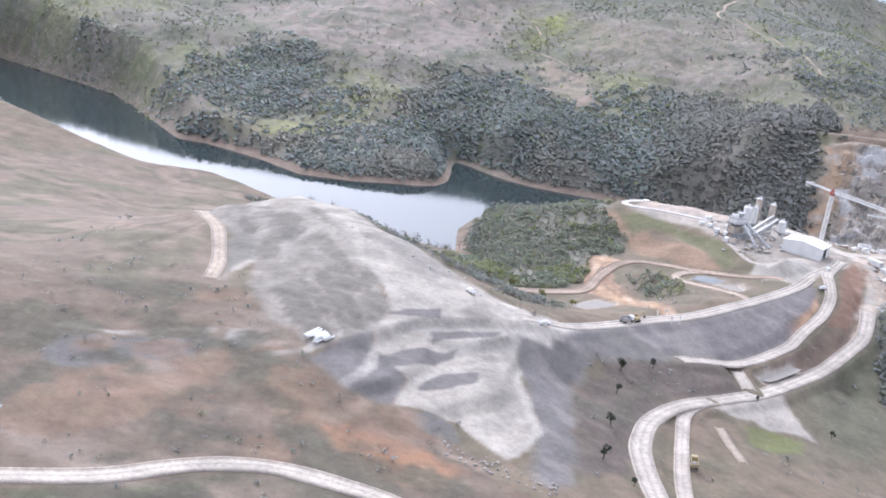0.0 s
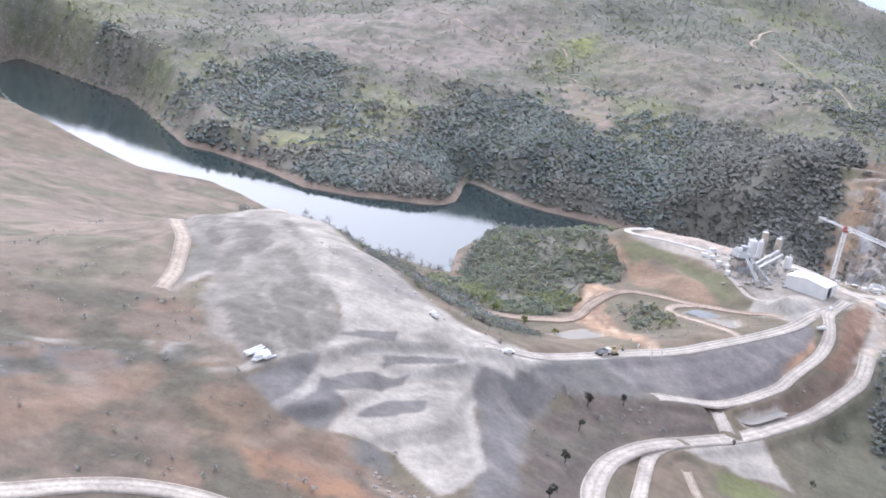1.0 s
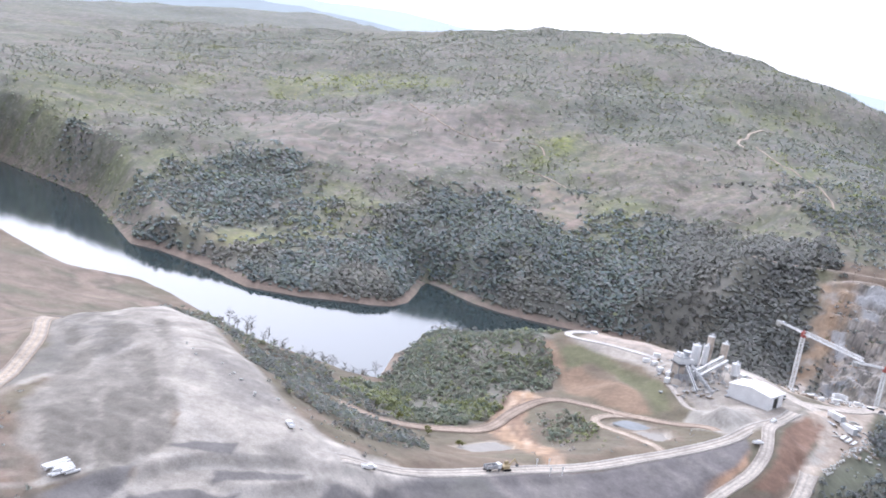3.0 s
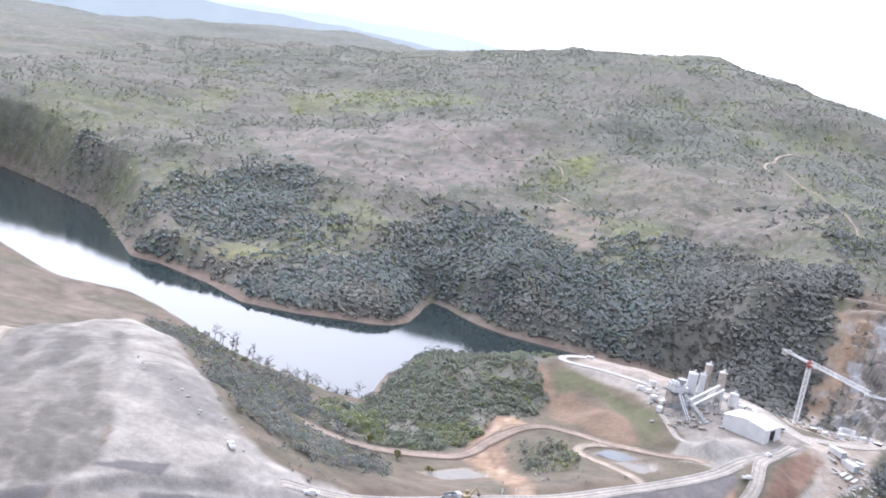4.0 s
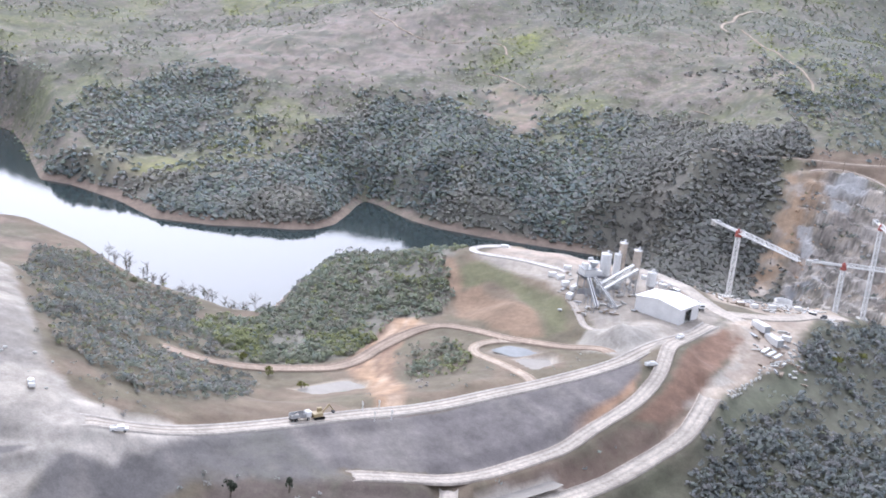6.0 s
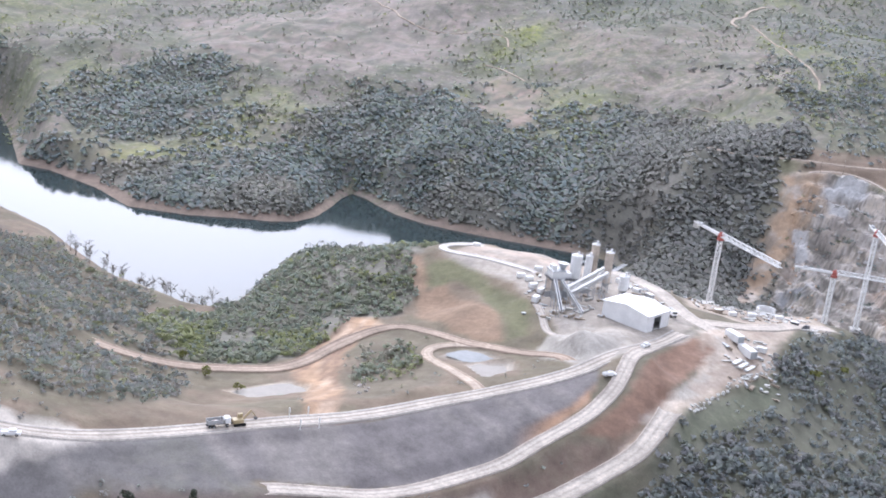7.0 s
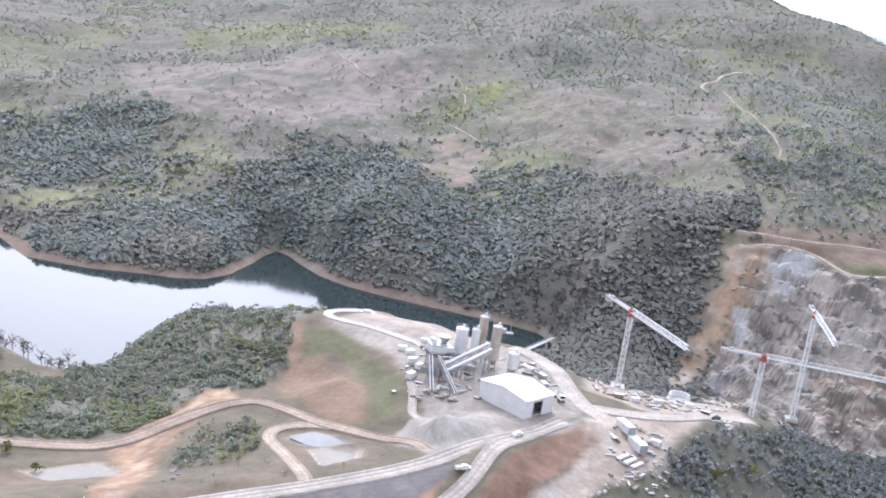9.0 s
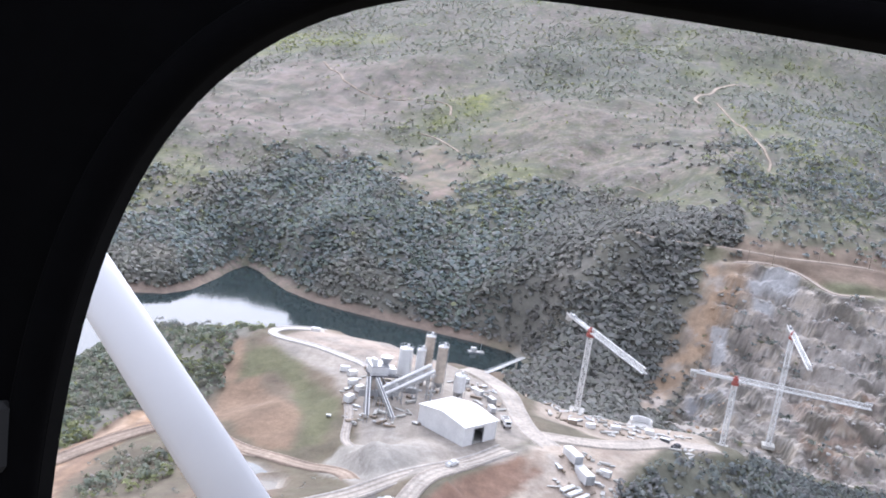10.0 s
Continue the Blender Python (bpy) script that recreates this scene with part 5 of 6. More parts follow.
def conveyor(a, b, wide, label, covered=True):
    a, b = Vector(a), Vector(b)
    d = b - a
    base = thing("conveyor", Matrix.Translation(a) @ d.to_track_quat("X", "Z").to_matrix().to_4x4(), label, "conveyor", "belt conveyors")
    n = d.length
    part("truss", lattice_beam(n, wide, 1.2, 1.8, 0.18, 0.1), grey_steel, base)
    part("belt", boxes(((n, wide * 0.55, 0.12), (n / 2, 0, 0.72))), dark_steel, base)
    for e in (-1, 1):
        part("side_rail", boxes(((n, wide * 0.2, 0.3), (n / 2, e * wide * 0.42, 0.8))), white_paint, base)
    if covered:
        bm = bmesh.new()
        ring = [(-wide * 0.66, 0.85), (-wide * 0.64, 1.2), (-wide * 0.55, 1.3), (wide * 0.55, 1.3), (wide * 0.64, 1.2), (wide * 0.66, 0.85)]
        rows = [[bm.verts.new((x, *p)) for p in ring] for x in (0, n)]
        for k in range(5):
            bm.faces.new((rows[0][k], rows[1][k], rows[1][k + 1], rows[0][k + 1]))
        bmesh.ops.solidify(bm, geom=bm.faces[:], thickness=0.06)
        part("cover", bm, bright_sheet, base, "white folded sheet cover")
    inv = base.matrix_basis.inverted()
    for k in (0.3, 0.62, 0.94):
        p = a + d * k
        g = at_ground(p.x, p.y)
        if p.z - g > 1.5:
            for off in (-wide / 2, wide / 2):
                side = base.matrix_basis.to_3x3() @ Vector((0, off, -0.6))
                leg = bmesh.new()
                bar(leg, inv @ (p + side), inv @ Vector(((p + side).x, (p + side).y, g - 0.2)), 0.2)
                part("leg", leg, grey_steel, base)


conveyor((201.5, 655.2, 53.9), (216.5, 663.5, 63.2), 1.3, "white covered belt conveyor rising to the silos")
conveyor((203.5, 652.3, 53.0), (218.5, 660.6, 62.2), 1.3, "second white covered belt conveyor beside the first")
conveyor((200.8, 634.0, 51.0), (196.2, 650.5, 58.8), 1.3, "steep open belt conveyor above the gravel yard", False)


conveyor((209.5, 637.0, 50.6), (199.0, 652.0, 58.6), 1.1, "second steep open belt conveyor above the gravel yard", False)


def batching_plant():
    z = at_ground(197.5, 667)
    p = thing("batching_plant", pose(197.5, 667, z, 0, 0, 28), "white and grey concrete mixing tower on steel legs", "mixing plant")
    for dx in (-4.6, 0, 4.6):
        for dy in (-3, 3):
            part("leg", boxes(((0.4, 0.4, 6.4), (dx, dy, 3.0))), grey_steel, p)
    part("deck", boxes(((11, 7.6, 0.4), (0, 0, 6.2))), dark_steel, p)
    part("storage_bunker", boxes(((4.2, 5.8, 4.6), (-2.2, 0, 2.6)), ((3.4, 5.0, 3.4), (2.6, 0.2, 2.0)), bevel=0.08), beige_sheet, p)
    part("mixer_house", boxes(((6.2, 6.6, 3.4), (-1.8, 0, 8.1)), ((3.2, 4.6, 2.2), (3.4, 0.6, 7.5)), bevel=0.08), white_paint, p)
    part("roof_deck", boxes(((7.0, 7.2, 0.25), (-1.8, 0, 9.95))), grey_steel, p)
    part("weigh_hopper", tube(1.0, 2.4, 2.8, (1.2, 0.4, 11.3), sides=16), grey_steel, p)
    part("dust_filter", boxes(((1.6, 1.6, 2.4), (-3.6, -1.6, 11.2)), bevel=0.1), white_paint, p)
    part("dust_filter", boxes(((1.4, 1.8, 1.8), (-3.4, 1.6, 10.9)), bevel=0.1), white_paint, p)
    bm = bmesh.new()
    for sx, sy in ((-1, -1), (1, -1), (1, 1), (-1, 1)):
        bar(bm, (sx * 5.4, sy * 3.7, 6.4), (sx * 5.4, sy * 3.7, 7.5), 0.1)
    for z0 in (6.95, 7.5):
        for q, r in (((-5.4, -3.7), (5.4, -3.7)), ((5.4, -3.7), (5.4, 3.7)), ((5.4, 3.7), (-5.4, 3.7)), ((-5.4, 3.7), (-5.4, -3.7))):
            bar(bm, (*q, z0), (*r, z0), 0.08)
    part("railing", bm, grey_steel, p)
    bm = bmesh.new()
    for k in range(16):
        box(bm, (0.5, 1.0, 0.06), (5.6 + k * 0.38, -3.2, 6.2 - k * 0.38))
    bar(bm, (5.5, -3.7, 6.3), (11.6, -3.7, 0.2), 0.14)
    bar(bm, (5.5, -2.7, 6.3), (11.6, -2.7, 0.2), 0.14)
    part("stairs", bm, grey_steel, p)
    for k in range(4):
        part("aggregate_bin", boxes(((0.15, 4.2, 3.2), (2 - k * 3.0, -9.5, 1.4)), ((3.0, 0.15, 2.6), (0.5 - k * 3.0, -7.5, 1.2))), grey_steel, p)
    part("control_cabin", boxes(((5.0, 2.6, 2.7), (9.5, 3.2, 1.3)), bevel=0.06), white_paint, p)


batching_plant()


# ---- boxes, stacks and machines in the yards ----
def container(x, y, yaw, material, label, size=(6.1, 2.44, 2.6), up=0.0):
    c = thing("container", pose(x, y, at_ground(x, y) + up, 0, 0, yaw), label, "container", "site containers")
    l, w, h = (3.7, 2.0, 1.9) if size[0] in (5.0, 6.1) else size
    bm = boxes(((l, w, h), (0, 0, h / 2 + 0.1)), bevel=0.04)
    for k in range(int(l / 0.5)):
        for s in (-1, 1):
            box(bm, (0.2, 0.08, h - 0.3), (-l / 2 + 0.3 + k * 0.5, s * w / 2, h / 2 + 0.1))
    part("body", bm, material, c)
    part("roof", boxes(((l - 0.1, w - 0.1, 0.12), (0, 0, h + 0.14))), white_paint, c)
    part("door", boxes(((0.08, w - 0.3, h - 0.3), (l / 2 + 0.03, 0, h / 2 + 0.1))), grey_steel, c)
    part("skid", boxes(((l, 0.25, 0.3), (0, w / 2 - 0.3, 0.0)), ((l, 0.25, 0.3), (0, -w / 2 + 0.3, 0.0))), dark_steel, c)


for x, y, yaw, m, label, size in (
        (272.6, 640.0, -58, white_paint, "long white storage container in the yard", (9.0, 3.2, 3.0)), (277.6, 632.0, -60, white_paint, "long white storage container in the yard", (9.0, 3.4, 3.2)),
        (284.5, 640.5, -20, white_paint, "small white site box beside stacked panels", (4.0, 2.0, 2.0)), (269.5, 681.5, 10, timber, "brown site hut with a pale roof", (3.6, 2.0, 1.7)),
        (276.5, 684.5, 25, white_paint, "white site hut beside the haul road", (3.4, 2.0, 1.6)), (286.0, 690.5, 15, white_paint, "white site container among stacked timber", (3.8, 2.0, 1.6)),
        (299.0, 695.5, 5, white_paint, "white site container below the gorge", (3.4, 2.0, 1.6)), (305.0, 690.0, -10, dark_steel, "dark site container on the road edge", (3.8, 2.0, 1.5)),
        (184.0, 677.0, 40, white_paint, "white site hut near the mixing tower", (6.1, 2.4, 2.6)), (186.5, 669.0, 35, white_paint, "white site hut near the mixing tower", (6.1, 2.4, 2.6)),
        (189.0, 655.0, 70, white_paint, "small white site hut by the slope", (4.0, 2.4, 2.5)), (232.5, 684.0, -35, white_paint, "white site hut beside the plant road", (6.1, 2.4, 2.6)),
        (238.5, 678.0, -50, grey_steel, "grey site container beside the plant road", (6.1, 2.4, 2.6)), (240.0, 668.0, -60, white_paint, "low white site hut behind the shed", (5.0, 2.4, 2.2)),
        (180.0, 681.0, 20, white_paint, "white site hut near the mixing tower", (5.0, 2.4, 2.6)), (190.5, 664.0, 60, white_paint, "white site hut under the mixing tower", (6.1, 2.6, 2.8)),
        (187.0, 694.0, 0, white_paint, "white site hut beside the terrace track", (6.1, 2.4, 2.6)), (203.0, 662.0, 30, white_paint, "white control hut between the conveyors", (4.5, 3.0, 4.5)),
        (225.0, 696.0, -30, white_paint, "white site hut beside the plant road", (6.1, 2.4, 2.6)), (209.0, 668.0, 15, grey_steel, "grey generator container beneath the silos", (6.1, 2.4, 2.6)),
        (154.0, 727.5, 5, white_paint, "white hut at the terrace edge", (5.0, 2.4, 2.4))):
    container(x, y, yaw, m, label, size)


def stack(x, y, yaw, material, label, n=4, size=(3.4, 1.1, 0.28)):
    s = thing("stack", pose(x, y, at_ground(x, y), 0, 0, yaw), label, "material stack", "stacked materials")
    r = random.Random(int(x * 31 + y * 17))
    for k in range(n):
        part("slab", boxes(((size[0], size[1], size[2]), (r.uniform(-0.1, 0.1), r.uniform(-0.1, 0.1), 0.2 + (k + 0.5) * size[2]), (0, 0, r.uniform(-3, 3))), bevel=0.03), material, s)
    for e in (-1, 1):
        part("bearer", boxes(((0.2, size[1], 0.3), (e * size[0] / 3, 0, 0.08))), timber, s)


pick = random.Random(5)
kinds = ((pale_panel, "stack of whitish formwork panels on bearers"), (timber, "stack of brown timber boards on bearers"), (grey_steel, "stack of grey steel sheets on bearers"),
         (concrete, "stack of pale concrete slabs on bearers"))
for k in range(3):
    stack(273.0 + k * 2.6, 622.5 - k * 0.4, 60, white_paint, "row of long white panels lying on bearers", 2, (7.0, 1.6, 0.35))
for x0, x1, y0, y1, n, tilt in ((258, 322, 680, 712, 110, 0.35), (268, 290, 608, 650, 60, 0.6), (184, 222, 636, 692, 110, 0.1), (226, 252, 668, 700, 40, -0.6)):
    for _ in range(n):
        x = pick.uniform(x0, x1)
        y = pick.uniform(y0, y1)
        if edge_distance(np.array([x]), np.array([y]), ROADS["yard_right"], False)[0][0] < 5 or edge_distance(np.array([x]), np.array([y]), ROADS["plant"], False)[0][0] < 5:
            continue
        m, label = kinds[pick.choice((0, 1, 1, 2, 2, 3, 3, 3, 0, 1))]
        stack(x, y, pick.uniform(0, 180), m, label, pick.randint(1, 4), (pick.uniform(1.2, 4.6), pick.uniform(0.5, 1.5), pick.uniform(0.1, 0.26)))


def boulder_row(line, n, label, spread_by=1.2, size=(0.6, 1.5), material=None, seed=3):
    r = random.Random(seed)
    pts = np.array(line, float)
    far = np.append(0, np.cumsum(np.hypot(*np.diff(pts, axis=0).T)))
    for k in range(n):
        t = far[-1] * (k + r.random() * 0.8) / n
        x, y = np.interp(t, far, pts[:, 0]) + r.uniform(-spread_by, spread_by), np.interp(t, far, pts[:, 1]) + r.uniform(-spread_by, spread_by)
        s = r.uniform(*size)
        bm = bmesh.new()
        bmesh.ops.create_icosphere(bm, subdivisions=1, radius=s)
        for v in bm.verts:
            v.co = v.co * r.uniform(0.7, 1.15)
            v.co.z *= 0.7
        me = bpy.data.meshes.new("boulder")
        bm.to_mesh(me)
        bm.free()
        me.materials.append(material or rock)
        ob = new("boulder", me)
        ob.matrix_basis = pose(x, y, at_ground(x, y) + 0.2 * s)
        tagged(ob, label, "boulder", "loose boulders")


boulder_row([(252, 572), (262, 590), (269, 603), (275, 613), (286, 626), (289, 637), (285, 645), (274, 649)], 80, "pale broken boulder on the yard rim", 1.5, (0.4, 1.0), concrete, 3)
boulder_row([(22, 338), (40, 326), (52, 320), (60, 316)], 60, "grey broken boulder at the dump foot", 5.0, (0.3, 0.9), rock, 4)
boulder_row([(128, 603), (127, 585), (133, 560), (139, 540)], 22, "grey boulder along the orange cutting", 2.0, (0.4, 1.1), rock, 5)
boulder_row([(-28, 500), (-10, 485), (15, 470), (40, 453)], 14, "pale boulder lying on the dump top", 6.0, (0.4, 1.0), concrete, 6)
boulder_row([(320, 752), (345, 765), (375, 780), (400, 790)], 60, "fallen rock below the blasted cliff", 12.0, (0.7, 2.4), rock, 7)

boulder_row([(332, 885), (336, 850), (332, 815), (326, 780), (330, 755)], 50, "orange-stained rock block on the cliff edge", 9.0, (0.5, 1.5), stained_rock, 8)
boulder_row([(345, 890), (370, 880), (400, 875), (420, 870), (400, 850), (365, 850), (350, 830), (390, 825), (420, 830), (400, 800), (360, 795)], 110, "pale grey rock block on the blasted cliff", 9.0, (0.5, 1.7), pale_rock, 9)


def wheel(parent, x, y, r, w):
    k = part("wheel", tube(r, r, w, (x, y, r), (90, 0, 0), 16), rubber, parent)
    part("rim", tube(r * 0.5, r * 0.5, w + 0.06, (x, y, r), (90, 0, 0), 12), grey_steel, k)


def dump_truck(x, y, yaw, body, cab_colour, label, up=0.35):
    t = thing("dump_truck", pose(x, y, at_ground(x, y) + up, 0, 0, yaw), label, "truck", "site vehicles")
    part("chassis", boxes(((7.4, 0.9, 0.4), (0, 0, 0.95))), dark_steel, t)
    part("cab", boxes(((1.8, 2.3, 1.9), (2.8, 0, 2.0)), bevel=0.15), cab_colour, t)
    part("windscreen", boxes(((0.05, 1.9, 0.8), (3.72, 0, 2.35))), glass, t)
    bm = boxes(((4.9, 2.4, 0.15), (-1.0, 0, 1.4)), ((4.9, 0.12, 1.3), (-1.0, 1.2, 2.0)), ((4.9, 0.12, 1.3), (-1.0, -1.2, 2.0)), ((0.12, 2.4, 1.5), (1.45, 0, 2.1)), ((0.12, 2.4, 1.0), (-3.4, 0, 1.9)))
    part("dump_body", bm, body, t)
    part("load", tube(1.6, 0.5, 0.8, (-1.0, 0, 1.9), sides=12), rock, t)
    for px in (2.6, -1.6, -2.8):
        for s in (-1, 1):
            wheel(t, px, s * 1.05, 0.52, 0.4)


def pickup(x, y, yaw, colour, label, up=0.35):
    t = thing("pickup_truck", pose(x, y, at_ground(x, y) + up, 0, 0, yaw), label, "car", "site vehicles")
    part("body", boxes(((5.2, 1.85, 0.75), (0, 0, 0.8)), ((0.1, 1.8, 0.4), (-2.5, 0, 1.3)), ((2.0, 0.1, 0.4), (-1.5, 0.87, 1.3)), ((2.0, 0.1, 0.4), (-1.5, -0.87, 1.3)), bevel=0.06), colour, t)
    part("cabin", boxes(((2.1, 1.65, 0.75), (0.5, 0, 1.5)), bevel=0.2), colour, t)
    part("windscreen", boxes(((0.06, 1.4, 0.5), (1.5, 0, 1.5), (0, -25, 0))), glass, t)
    for px in (1.6, -1.6):
        for s in (-1, 1):
            wheel(t, px, s * 0.85, 0.38, 0.28)


def excavator(x, y, yaw, label, up=0.3):
    t = thing("excavator", pose(x, y, at_ground(x, y) + up, 0, 0, yaw), label, "excavator", "site vehicles")
    for s in (-1, 1):
        part("track", boxes(((4.0, 0.6, 0.9), (0, s * 1.2, 0.45)), bevel=0.2), rubber, t)
    part("body", boxes(((3.4, 2.6, 1.2), (-0.4, 0, 1.6)), bevel=0.15), yellow_paint, t)
    part("cab", boxes(((1.5, 1.0, 1.5), (0.7, 0.8, 2.7)), bevel=0.12), yellow_paint, t)
    bm = bmesh.new()
    bar(bm, (1.2, -0.2, 1.9), (3.8, -0.2, 4.4), 0.45)
    part("boom", bm, yellow_paint, t)
    bm = bmesh.new()
    bar(bm, (3.7, -0.2, 4.5), (5.4, -0.2, 2.2), 0.32)
    part("arm", bm, yellow_paint, t)
    part("bucket", boxes(((0.9, 1.1, 0.9), (5.4, -0.2, 1.7)), bevel=0.15), dark_steel, t)


dump_truck(104.5, 486.5, 38, grey_steel, white_paint, "grey dump truck parked on the dam crest")
excavator(109.5, 491.0, 40, "dusty yellow excavator standing on the dam crest")
dump_truck(113.2, 372.0, 80, yellow_paint, yellow_paint, "yellow dump truck on the dirt track")
pickup(31.5, 449.5, 120, white_paint, "white pickup truck parked on the dump top", 0.1)
pickup(62.0, 441.0, 20, white_paint, "white pickup truck at the road fork", 0.2)
pickup(222.0, 577.0, 30, white_paint, "white pickup truck at the dam end", 0.2)
pickup(235.5, 611.5, 60, white_paint, "white pickup truck in the gravel yard", 0.1)
dump_truck(247.0, 655.0, -70, white_paint, white_paint, "white truck behind the steel shed")
pickup(309.0, 684.0, 60, dark_steel, "dark pickup truck on the yard road", 0.3)


def post(x, y, tall, label, category, name, arm=0.0, material=None):
    p = thing(name, pose(x, y, at_ground(x, y)), label, category, category + "s")
    part("pole", tube(0.17, 0.11, tall, (0, 0, tall / 2 - 0.3), sides=8), material or timber, p)
    if arm:
        part("crossarm", boxes(((0.12, arm, 0.14), (0, 0, tall - 0.9))), material or timber, p)
        for s in (-1, 0, 1):
            part("insulator", tube(0.07, 0.05, 0.25, (0, s * arm * 0.42, tall - 0.7), sides=8), white_paint, p)


for x, y in ((343, 903), (356, 901), (381, 912), (408, 914)):
    post(x, y, 9.0, "wooden power pole beside the upper road", "power pole", "power_pole", 2.0)


def marker(x, y):
    g = thing("marker_gate", pose(x, y, at_ground(x, y) + 0.3, 0, 0, 40), "pale steel marker posts across the dam road", "marker", "dam markers")
    for s in (-1, 1):
        part("post", tube(0.14, 0.14, 3.4, (0, s * 4.2, 1.4), sides=8), white_paint, g)
        part("plate", boxes(((0.1, 1.0, 1.1), (0, s * 4.2, 2.8))), white_paint, g)


marker(124.5, 501.5)
marker(129.5, 505.8)


def pipe_stack():
    s = thing("pipe_stack", pose(-23.5, 384.5, at_ground(-23.5, 384.5), 0, 0, 62), "heap of long white pipes lying beside the dump", "pipes")
    r = random.Random(8)
    for k in range(14):
        part("pipe", tube(0.38, 0.38, r.uniform(4, 10), (r.uniform(-1.5, 1.5), (k % 7 - 3) * 1.15, 0.5 + (k // 7) * 0.9), (0, 90, r.uniform(-3, 3)), 10), white_paint, s)


pipe_stack()


def river_works():
    b = thing("footbridge", pose(226, 850, 7.0, 0, 0, 68), "pale narrow bridge across the river inlet", "bridge")
    part("deck", boxes(((44, 2.4, 0.5), (0, 0, 0))), grey_steel, b)
    for s in (-1, 1):
        part("railing", boxes(((44, 0.1, 0.1), (0, s * 1.15, 1.1)), ((44, 0.06, 0.06), (0, s * 1.15, 0.7))), grey_steel, b)
    for k in (-14, 0, 14):
        part("pier", tube(0.6, 0.6, 12, (k, 0, -6), sides=12), concrete, b)
    r = thing("pontoon", pose(206, 884, 0.0, 0, 0, 20), "small white work pontoon moored on the river", "pontoon")
    part("float", boxes(((9, 4, 1.0), (0, 0, 0.3)), bevel=0.15), grey_steel, r)
    part("cabin", boxes(((3.0, 2.4, 2.2), (-1.5, 0, 1.9)), bevel=0.08), white_paint, r)
    part("mast", tube(0.12, 0.08, 5, (2.5, 0, 3.0), sides=8), white_paint, r)
    g = thing("concrete_ring", pose(296, 716, at_ground(296, 716) - 0.3), "half-round white concrete headwall on the pad", "headwall")
    bm = bmesh.new()
    for k in range(14):
        a = math.pi * (0.1 + 1.1 * k / 14)
        box(bm, (0.8, 1.35, 3.2), (4.2 * math.cos(a), 4.2 * math.sin(a), 1.5), (0, 0, math.degrees(a)))
    part("wall", bm, white_paint, g)
    part("base", tube(5.2, 5.2, 0.8, (0, 0, 0.3), sides=24), concrete, g)


river_works()


# ---- single trees ----
def lone_tree(x, y, tall, wide, tint, label, seed):
    t = thing("tree", pose(x, y, at_ground(x, y)), label, "tree", "single trees")
    r = np.random.default_rng(seed)
    bm = tube(0.05 * tall, 0.02 * tall, tall * 0.8, (0, 0, tall * 0.38), sides=8)
    for k in range(5):
        a, z = r.uniform(0, 6.28), tall * r.uniform(0.35, 0.7)
        bar(bm, (0, 0, z), (math.cos(a) * wide * 0.35, math.sin(a) * wide * 0.35, z + tall * 0.2), 0.1)
    part("trunk", bm, bark, t)
    v, f, soft = clump(r, 150, wide, tall, 0.15, 0.17)
    ob = sheet("crown", v[:-12], f[:-3], leaf_mat, np.tile(np.array(tint), (len(v) - 12, 1)), "tint", False)
    ob.parent = t


for k, (x, y, h) in enumerate(((96, 440, 7), (111, 449, 5), (92, 421, 5.5), (85, 389, 5.5), (78, 357, 6), (87, 345, 4), (158, 452, 3), (190, 445, 4))):
    lone_tree(x, y, h, h * 0.6, (0.045, 0.055, 0.035), "dark green tree standing alone on brown ground", 40 + k)
for k, (x, y, h) in enumerate(((60, 575, 4), (75, 560, 4), (90, 552, 3.5), (308, 640, 6), (322, 655, 5))):
    lone_tree(x, y, h, h * 0.9, (0.16, 0.165, 0.045), "yellow-green bush beside dry ground", 60 + k)


def bare_tree(x, y, tall, seed):
    t = thing("bare_tree", pose(x, y, at_ground(x, y)), "leafless grey tree standing on the lake bank", "tree", "bare lakeside trees")
    r = random.Random(seed)
    bm = tube(0.22, 0.06, tall, (0, 0, tall / 2 - 0.3), (r.uniform(-6, 6), r.uniform(-6, 6), 0), 7)
    for k in range(9):
        z, a, n = tall * r.uniform(0.3, 0.92), r.uniform(0, 6.28), tall * r.uniform(0.16, 0.34)
        tip = (math.cos(a) * n, math.sin(a) * n, z + n * 0.8)
        bar(bm, (0, 0, z), tip, 0.12)
        for j in range(2):
            b = a + r.uniform(-0.8, 0.8)
            bar(bm, tuple(0.6 * q + 0.4 * p for p, q in zip((0, 0, z), tip)), (tip[0] + math.cos(b) * n * 0.4, tip[1] + math.sin(b) * n * 0.4, tip[2] + n * 0.2), 0.07)
    part("trunk", bm, bark, t)
    v, f, soft = clump(np.random.default_rng(seed), 26, tall * 0.45, tall * 0.95, 0.35, 0.16)
    ob = sheet("crown", v[:-12], f[:-3], leaf_mat, np.tile(np.array((0.1, 0.095, 0.065)), (len(v) - 12, 1)), "tint", False)
    ob.parent = t


for k in range(26):
    s = k / 25
    bare_tree(-62 + 96 * s + pick.uniform(-4, 4), 734 - 48 * s + pick.uniform(-9, 0), pick.uniform(6, 11), 100 + k)


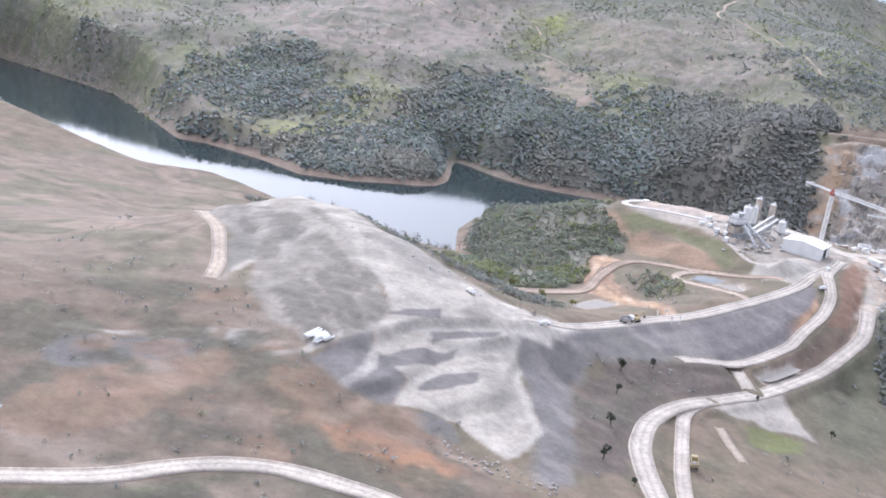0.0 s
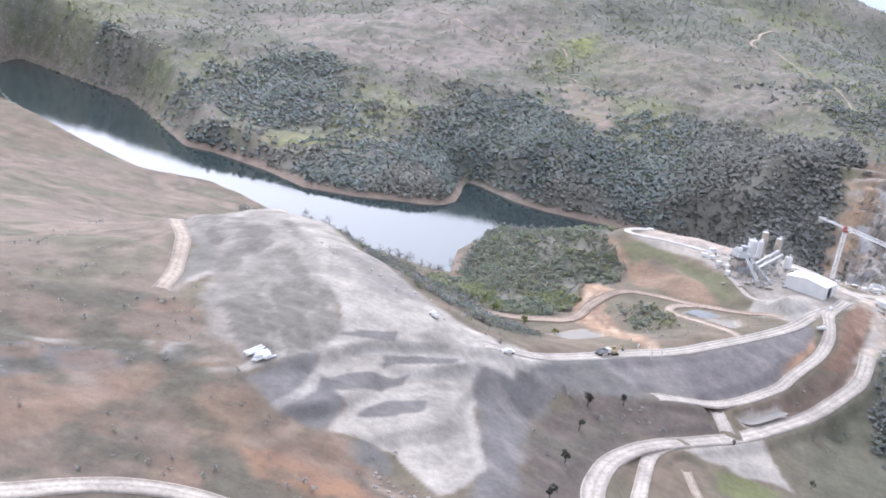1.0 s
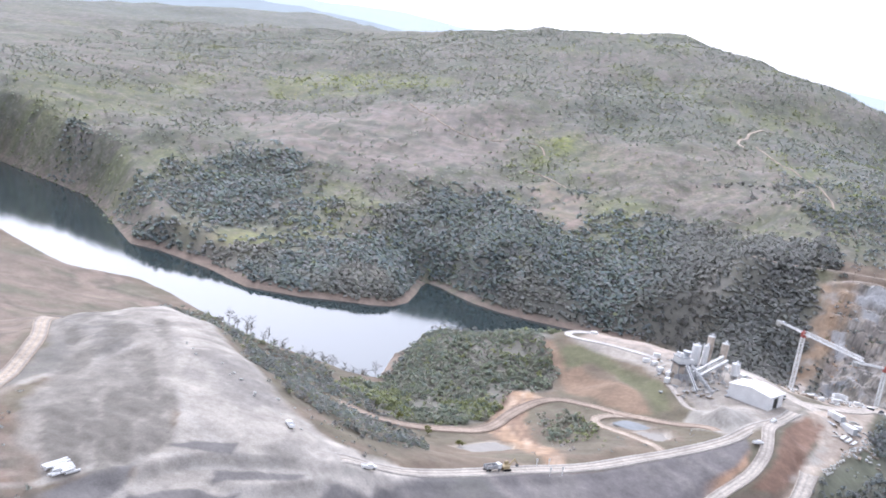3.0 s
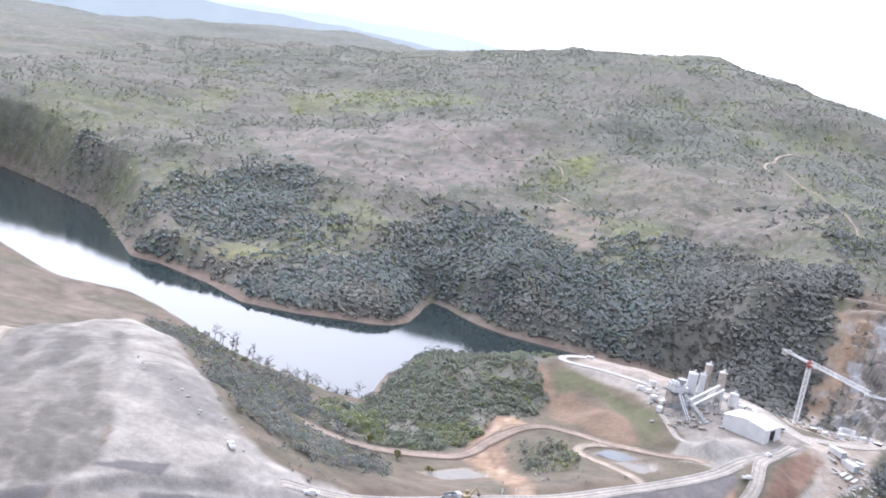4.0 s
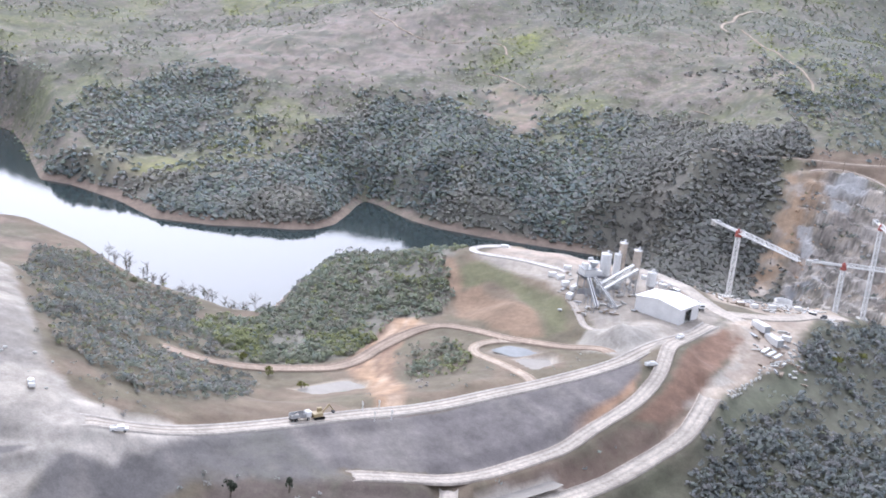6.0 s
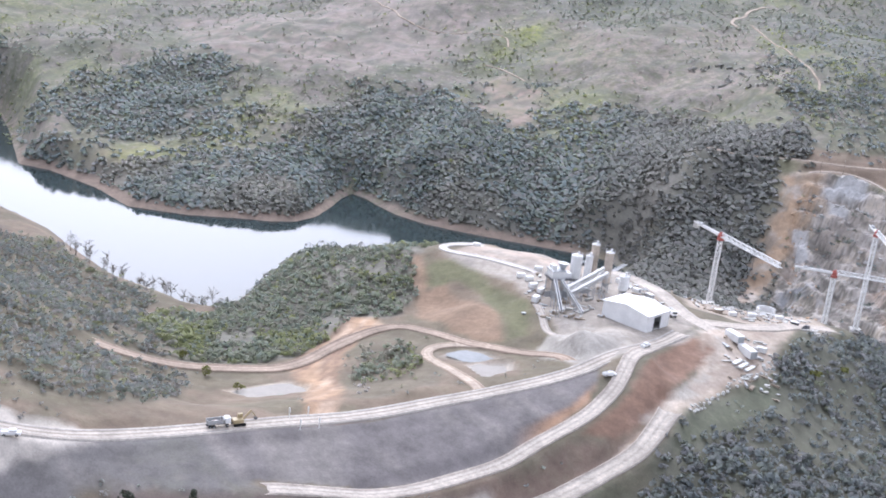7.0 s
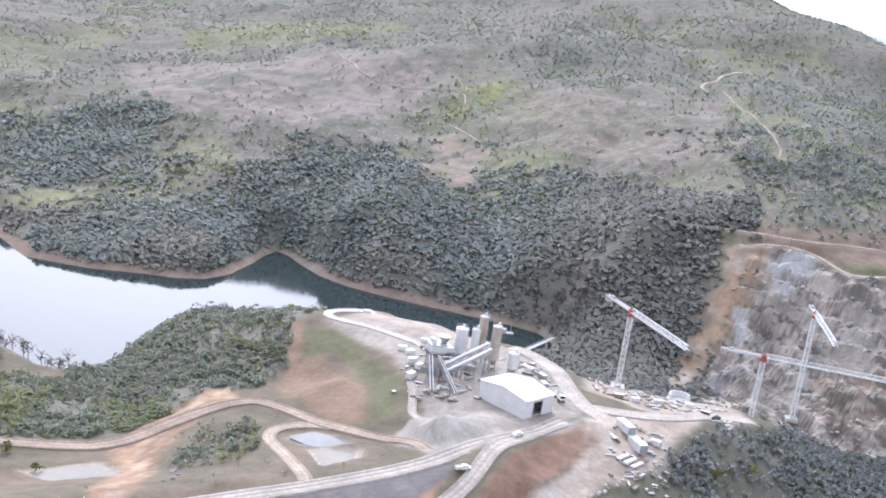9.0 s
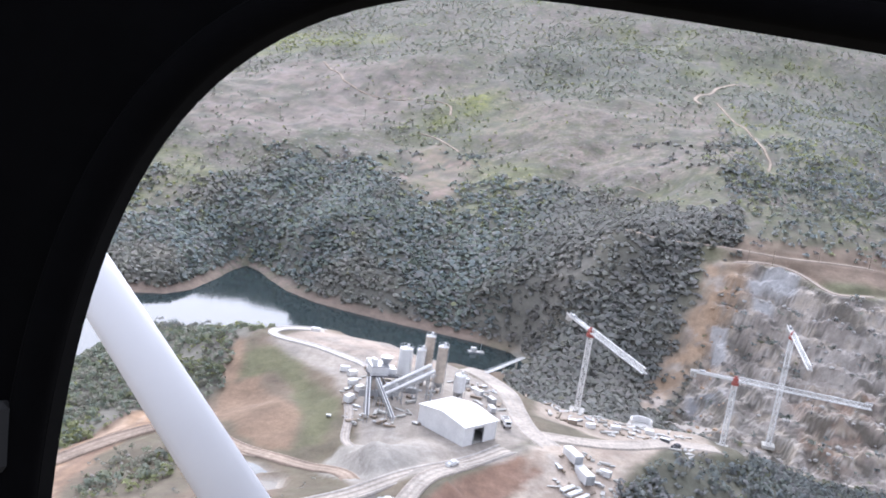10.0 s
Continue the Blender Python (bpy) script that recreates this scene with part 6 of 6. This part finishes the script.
# ---- the light aircraft from whose cabin the valley is seen, where its flight ends ----
def aircraft():
    a = thing("light_aircraft", pose(277.112, 265.801, 201.523, 76.711, -8.351, 11.010), "black cabin door with a round-cornered window and white wing strut", "aircraft")
    curve = lambda p, n: [tuple((1 - t) ** 3 * p[0][k] + 3 * t * (1 - t) ** 2 * p[1][k] + 3 * t * t * (1 - t) * p[2][k] + t ** 3 * p[3][k] for k in (0, 1)) for t in [i / n for i in range(n)]]
    # the window's outline in metres, right and up from the middle of the view
    ring = (curve([(-0.180, -0.16), (-0.170, 0.005), (-0.125, 0.113), (0.015, 0.114)], 28) + curve([(0.015, 0.114), (0.07, 0.112), (0.2, 0.086), (0.3, 0.07)], 10)
            + curve([(0.3, 0.07), (0.42, 0.04), (0.42, -0.1), (0.36, -0.2)], 12) + curve([(0.36, -0.2), (0.25, -0.33), (-0.16, -0.33), (-0.180, -0.16)], 14))
    n, depth, thick = len(ring), -0.5, 0.02
    bm = bmesh.new()
    rows = []
    for z, grow_by in ((depth, 0.0), (depth, 0.6), (depth - thick, 0.6), (depth - thick, 0.0)):
        loop = []
        for x, y in ring:
            d = math.hypot(x - 0.1, y + 0.1)
            k = 1 + grow_by / d
            loop.append(bm.verts.new((0.1 + (x - 0.1) * k, -0.1 + (y + 0.1) * k, z)))
        rows.append(loop)
    for r in range(4):
        for i in range(n):
            bm.faces.new((rows[r][i], rows[r][(i + 1) % n], rows[(r + 1) % 4][(i + 1) % n], rows[(r + 1) % 4][i]))
    bmesh.ops.recalc_face_normals(bm, faces=bm.faces)
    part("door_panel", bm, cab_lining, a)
    bm = bmesh.new()
    rows = []
    for i in range(n):
        x, y = ring[i]
        d = math.hypot(x - 0.1, y + 0.1)
        ux, uy = (x - 0.1) / d, (y + 0.1) / d
        rows.append([bm.verts.new((x + ux * (0.008 + 0.009 * math.cos(q)), y + uy * (0.008 + 0.009 * math.cos(q)), depth + 0.004 + 0.007 * math.sin(q))) for q in [math.tau * j / 8 for j in range(8)]])
    for i in range(n):
        for j in range(8):
            bm.faces.new((rows[i][j], rows[i][(j + 1) % 8], rows[(i + 1) % n][(j + 1) % 8], rows[(i + 1) % n][j]))
    bmesh.ops.recalc_face_normals(bm, faces=bm.faces)
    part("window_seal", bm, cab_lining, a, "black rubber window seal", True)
    part("latch", boxes(((0.012, 0.03, 0.012), (-0.19, -0.08, depth + 0.006)), bevel=0.003), rubber, a, "small metal latch")
    # streamlined strut
    p, q = Vector((-1.15, 0.5, -2.6)), Vector((-0.1, -0.59, -1.5))
    m = (q - p).to_track_quat("Z", "Y").to_matrix()
    side = m.inverted() @ Vector((0.72, 0.69, 0))
    spin = math.atan2(side.y, side.x)
    bm = bmesh.new()
    ends = []
    for at in (p, q):
        ends.append([bm.verts.new(at + m @ (Matrix.Rotation(spin, 3, "Z") @ Vector((0.047 * math.cos(u), 0.022 * math.sin(u), 0)))) for u in [math.tau * j / 20 for j in range(20)]])
    for j in range(20):
        bm.faces.new((ends[0][j], ends[0][(j + 1) % 20], ends[1][(j + 1) % 20], ends[1][j]))
    bm.faces.new(ends[0])
    bm.faces.new(ends[1])
    bmesh.ops.recalc_face_normals(bm, faces=bm.faces)
    part("wing_strut", bm, bright_sheet, a, "smooth white wing strut", True)


aircraft()
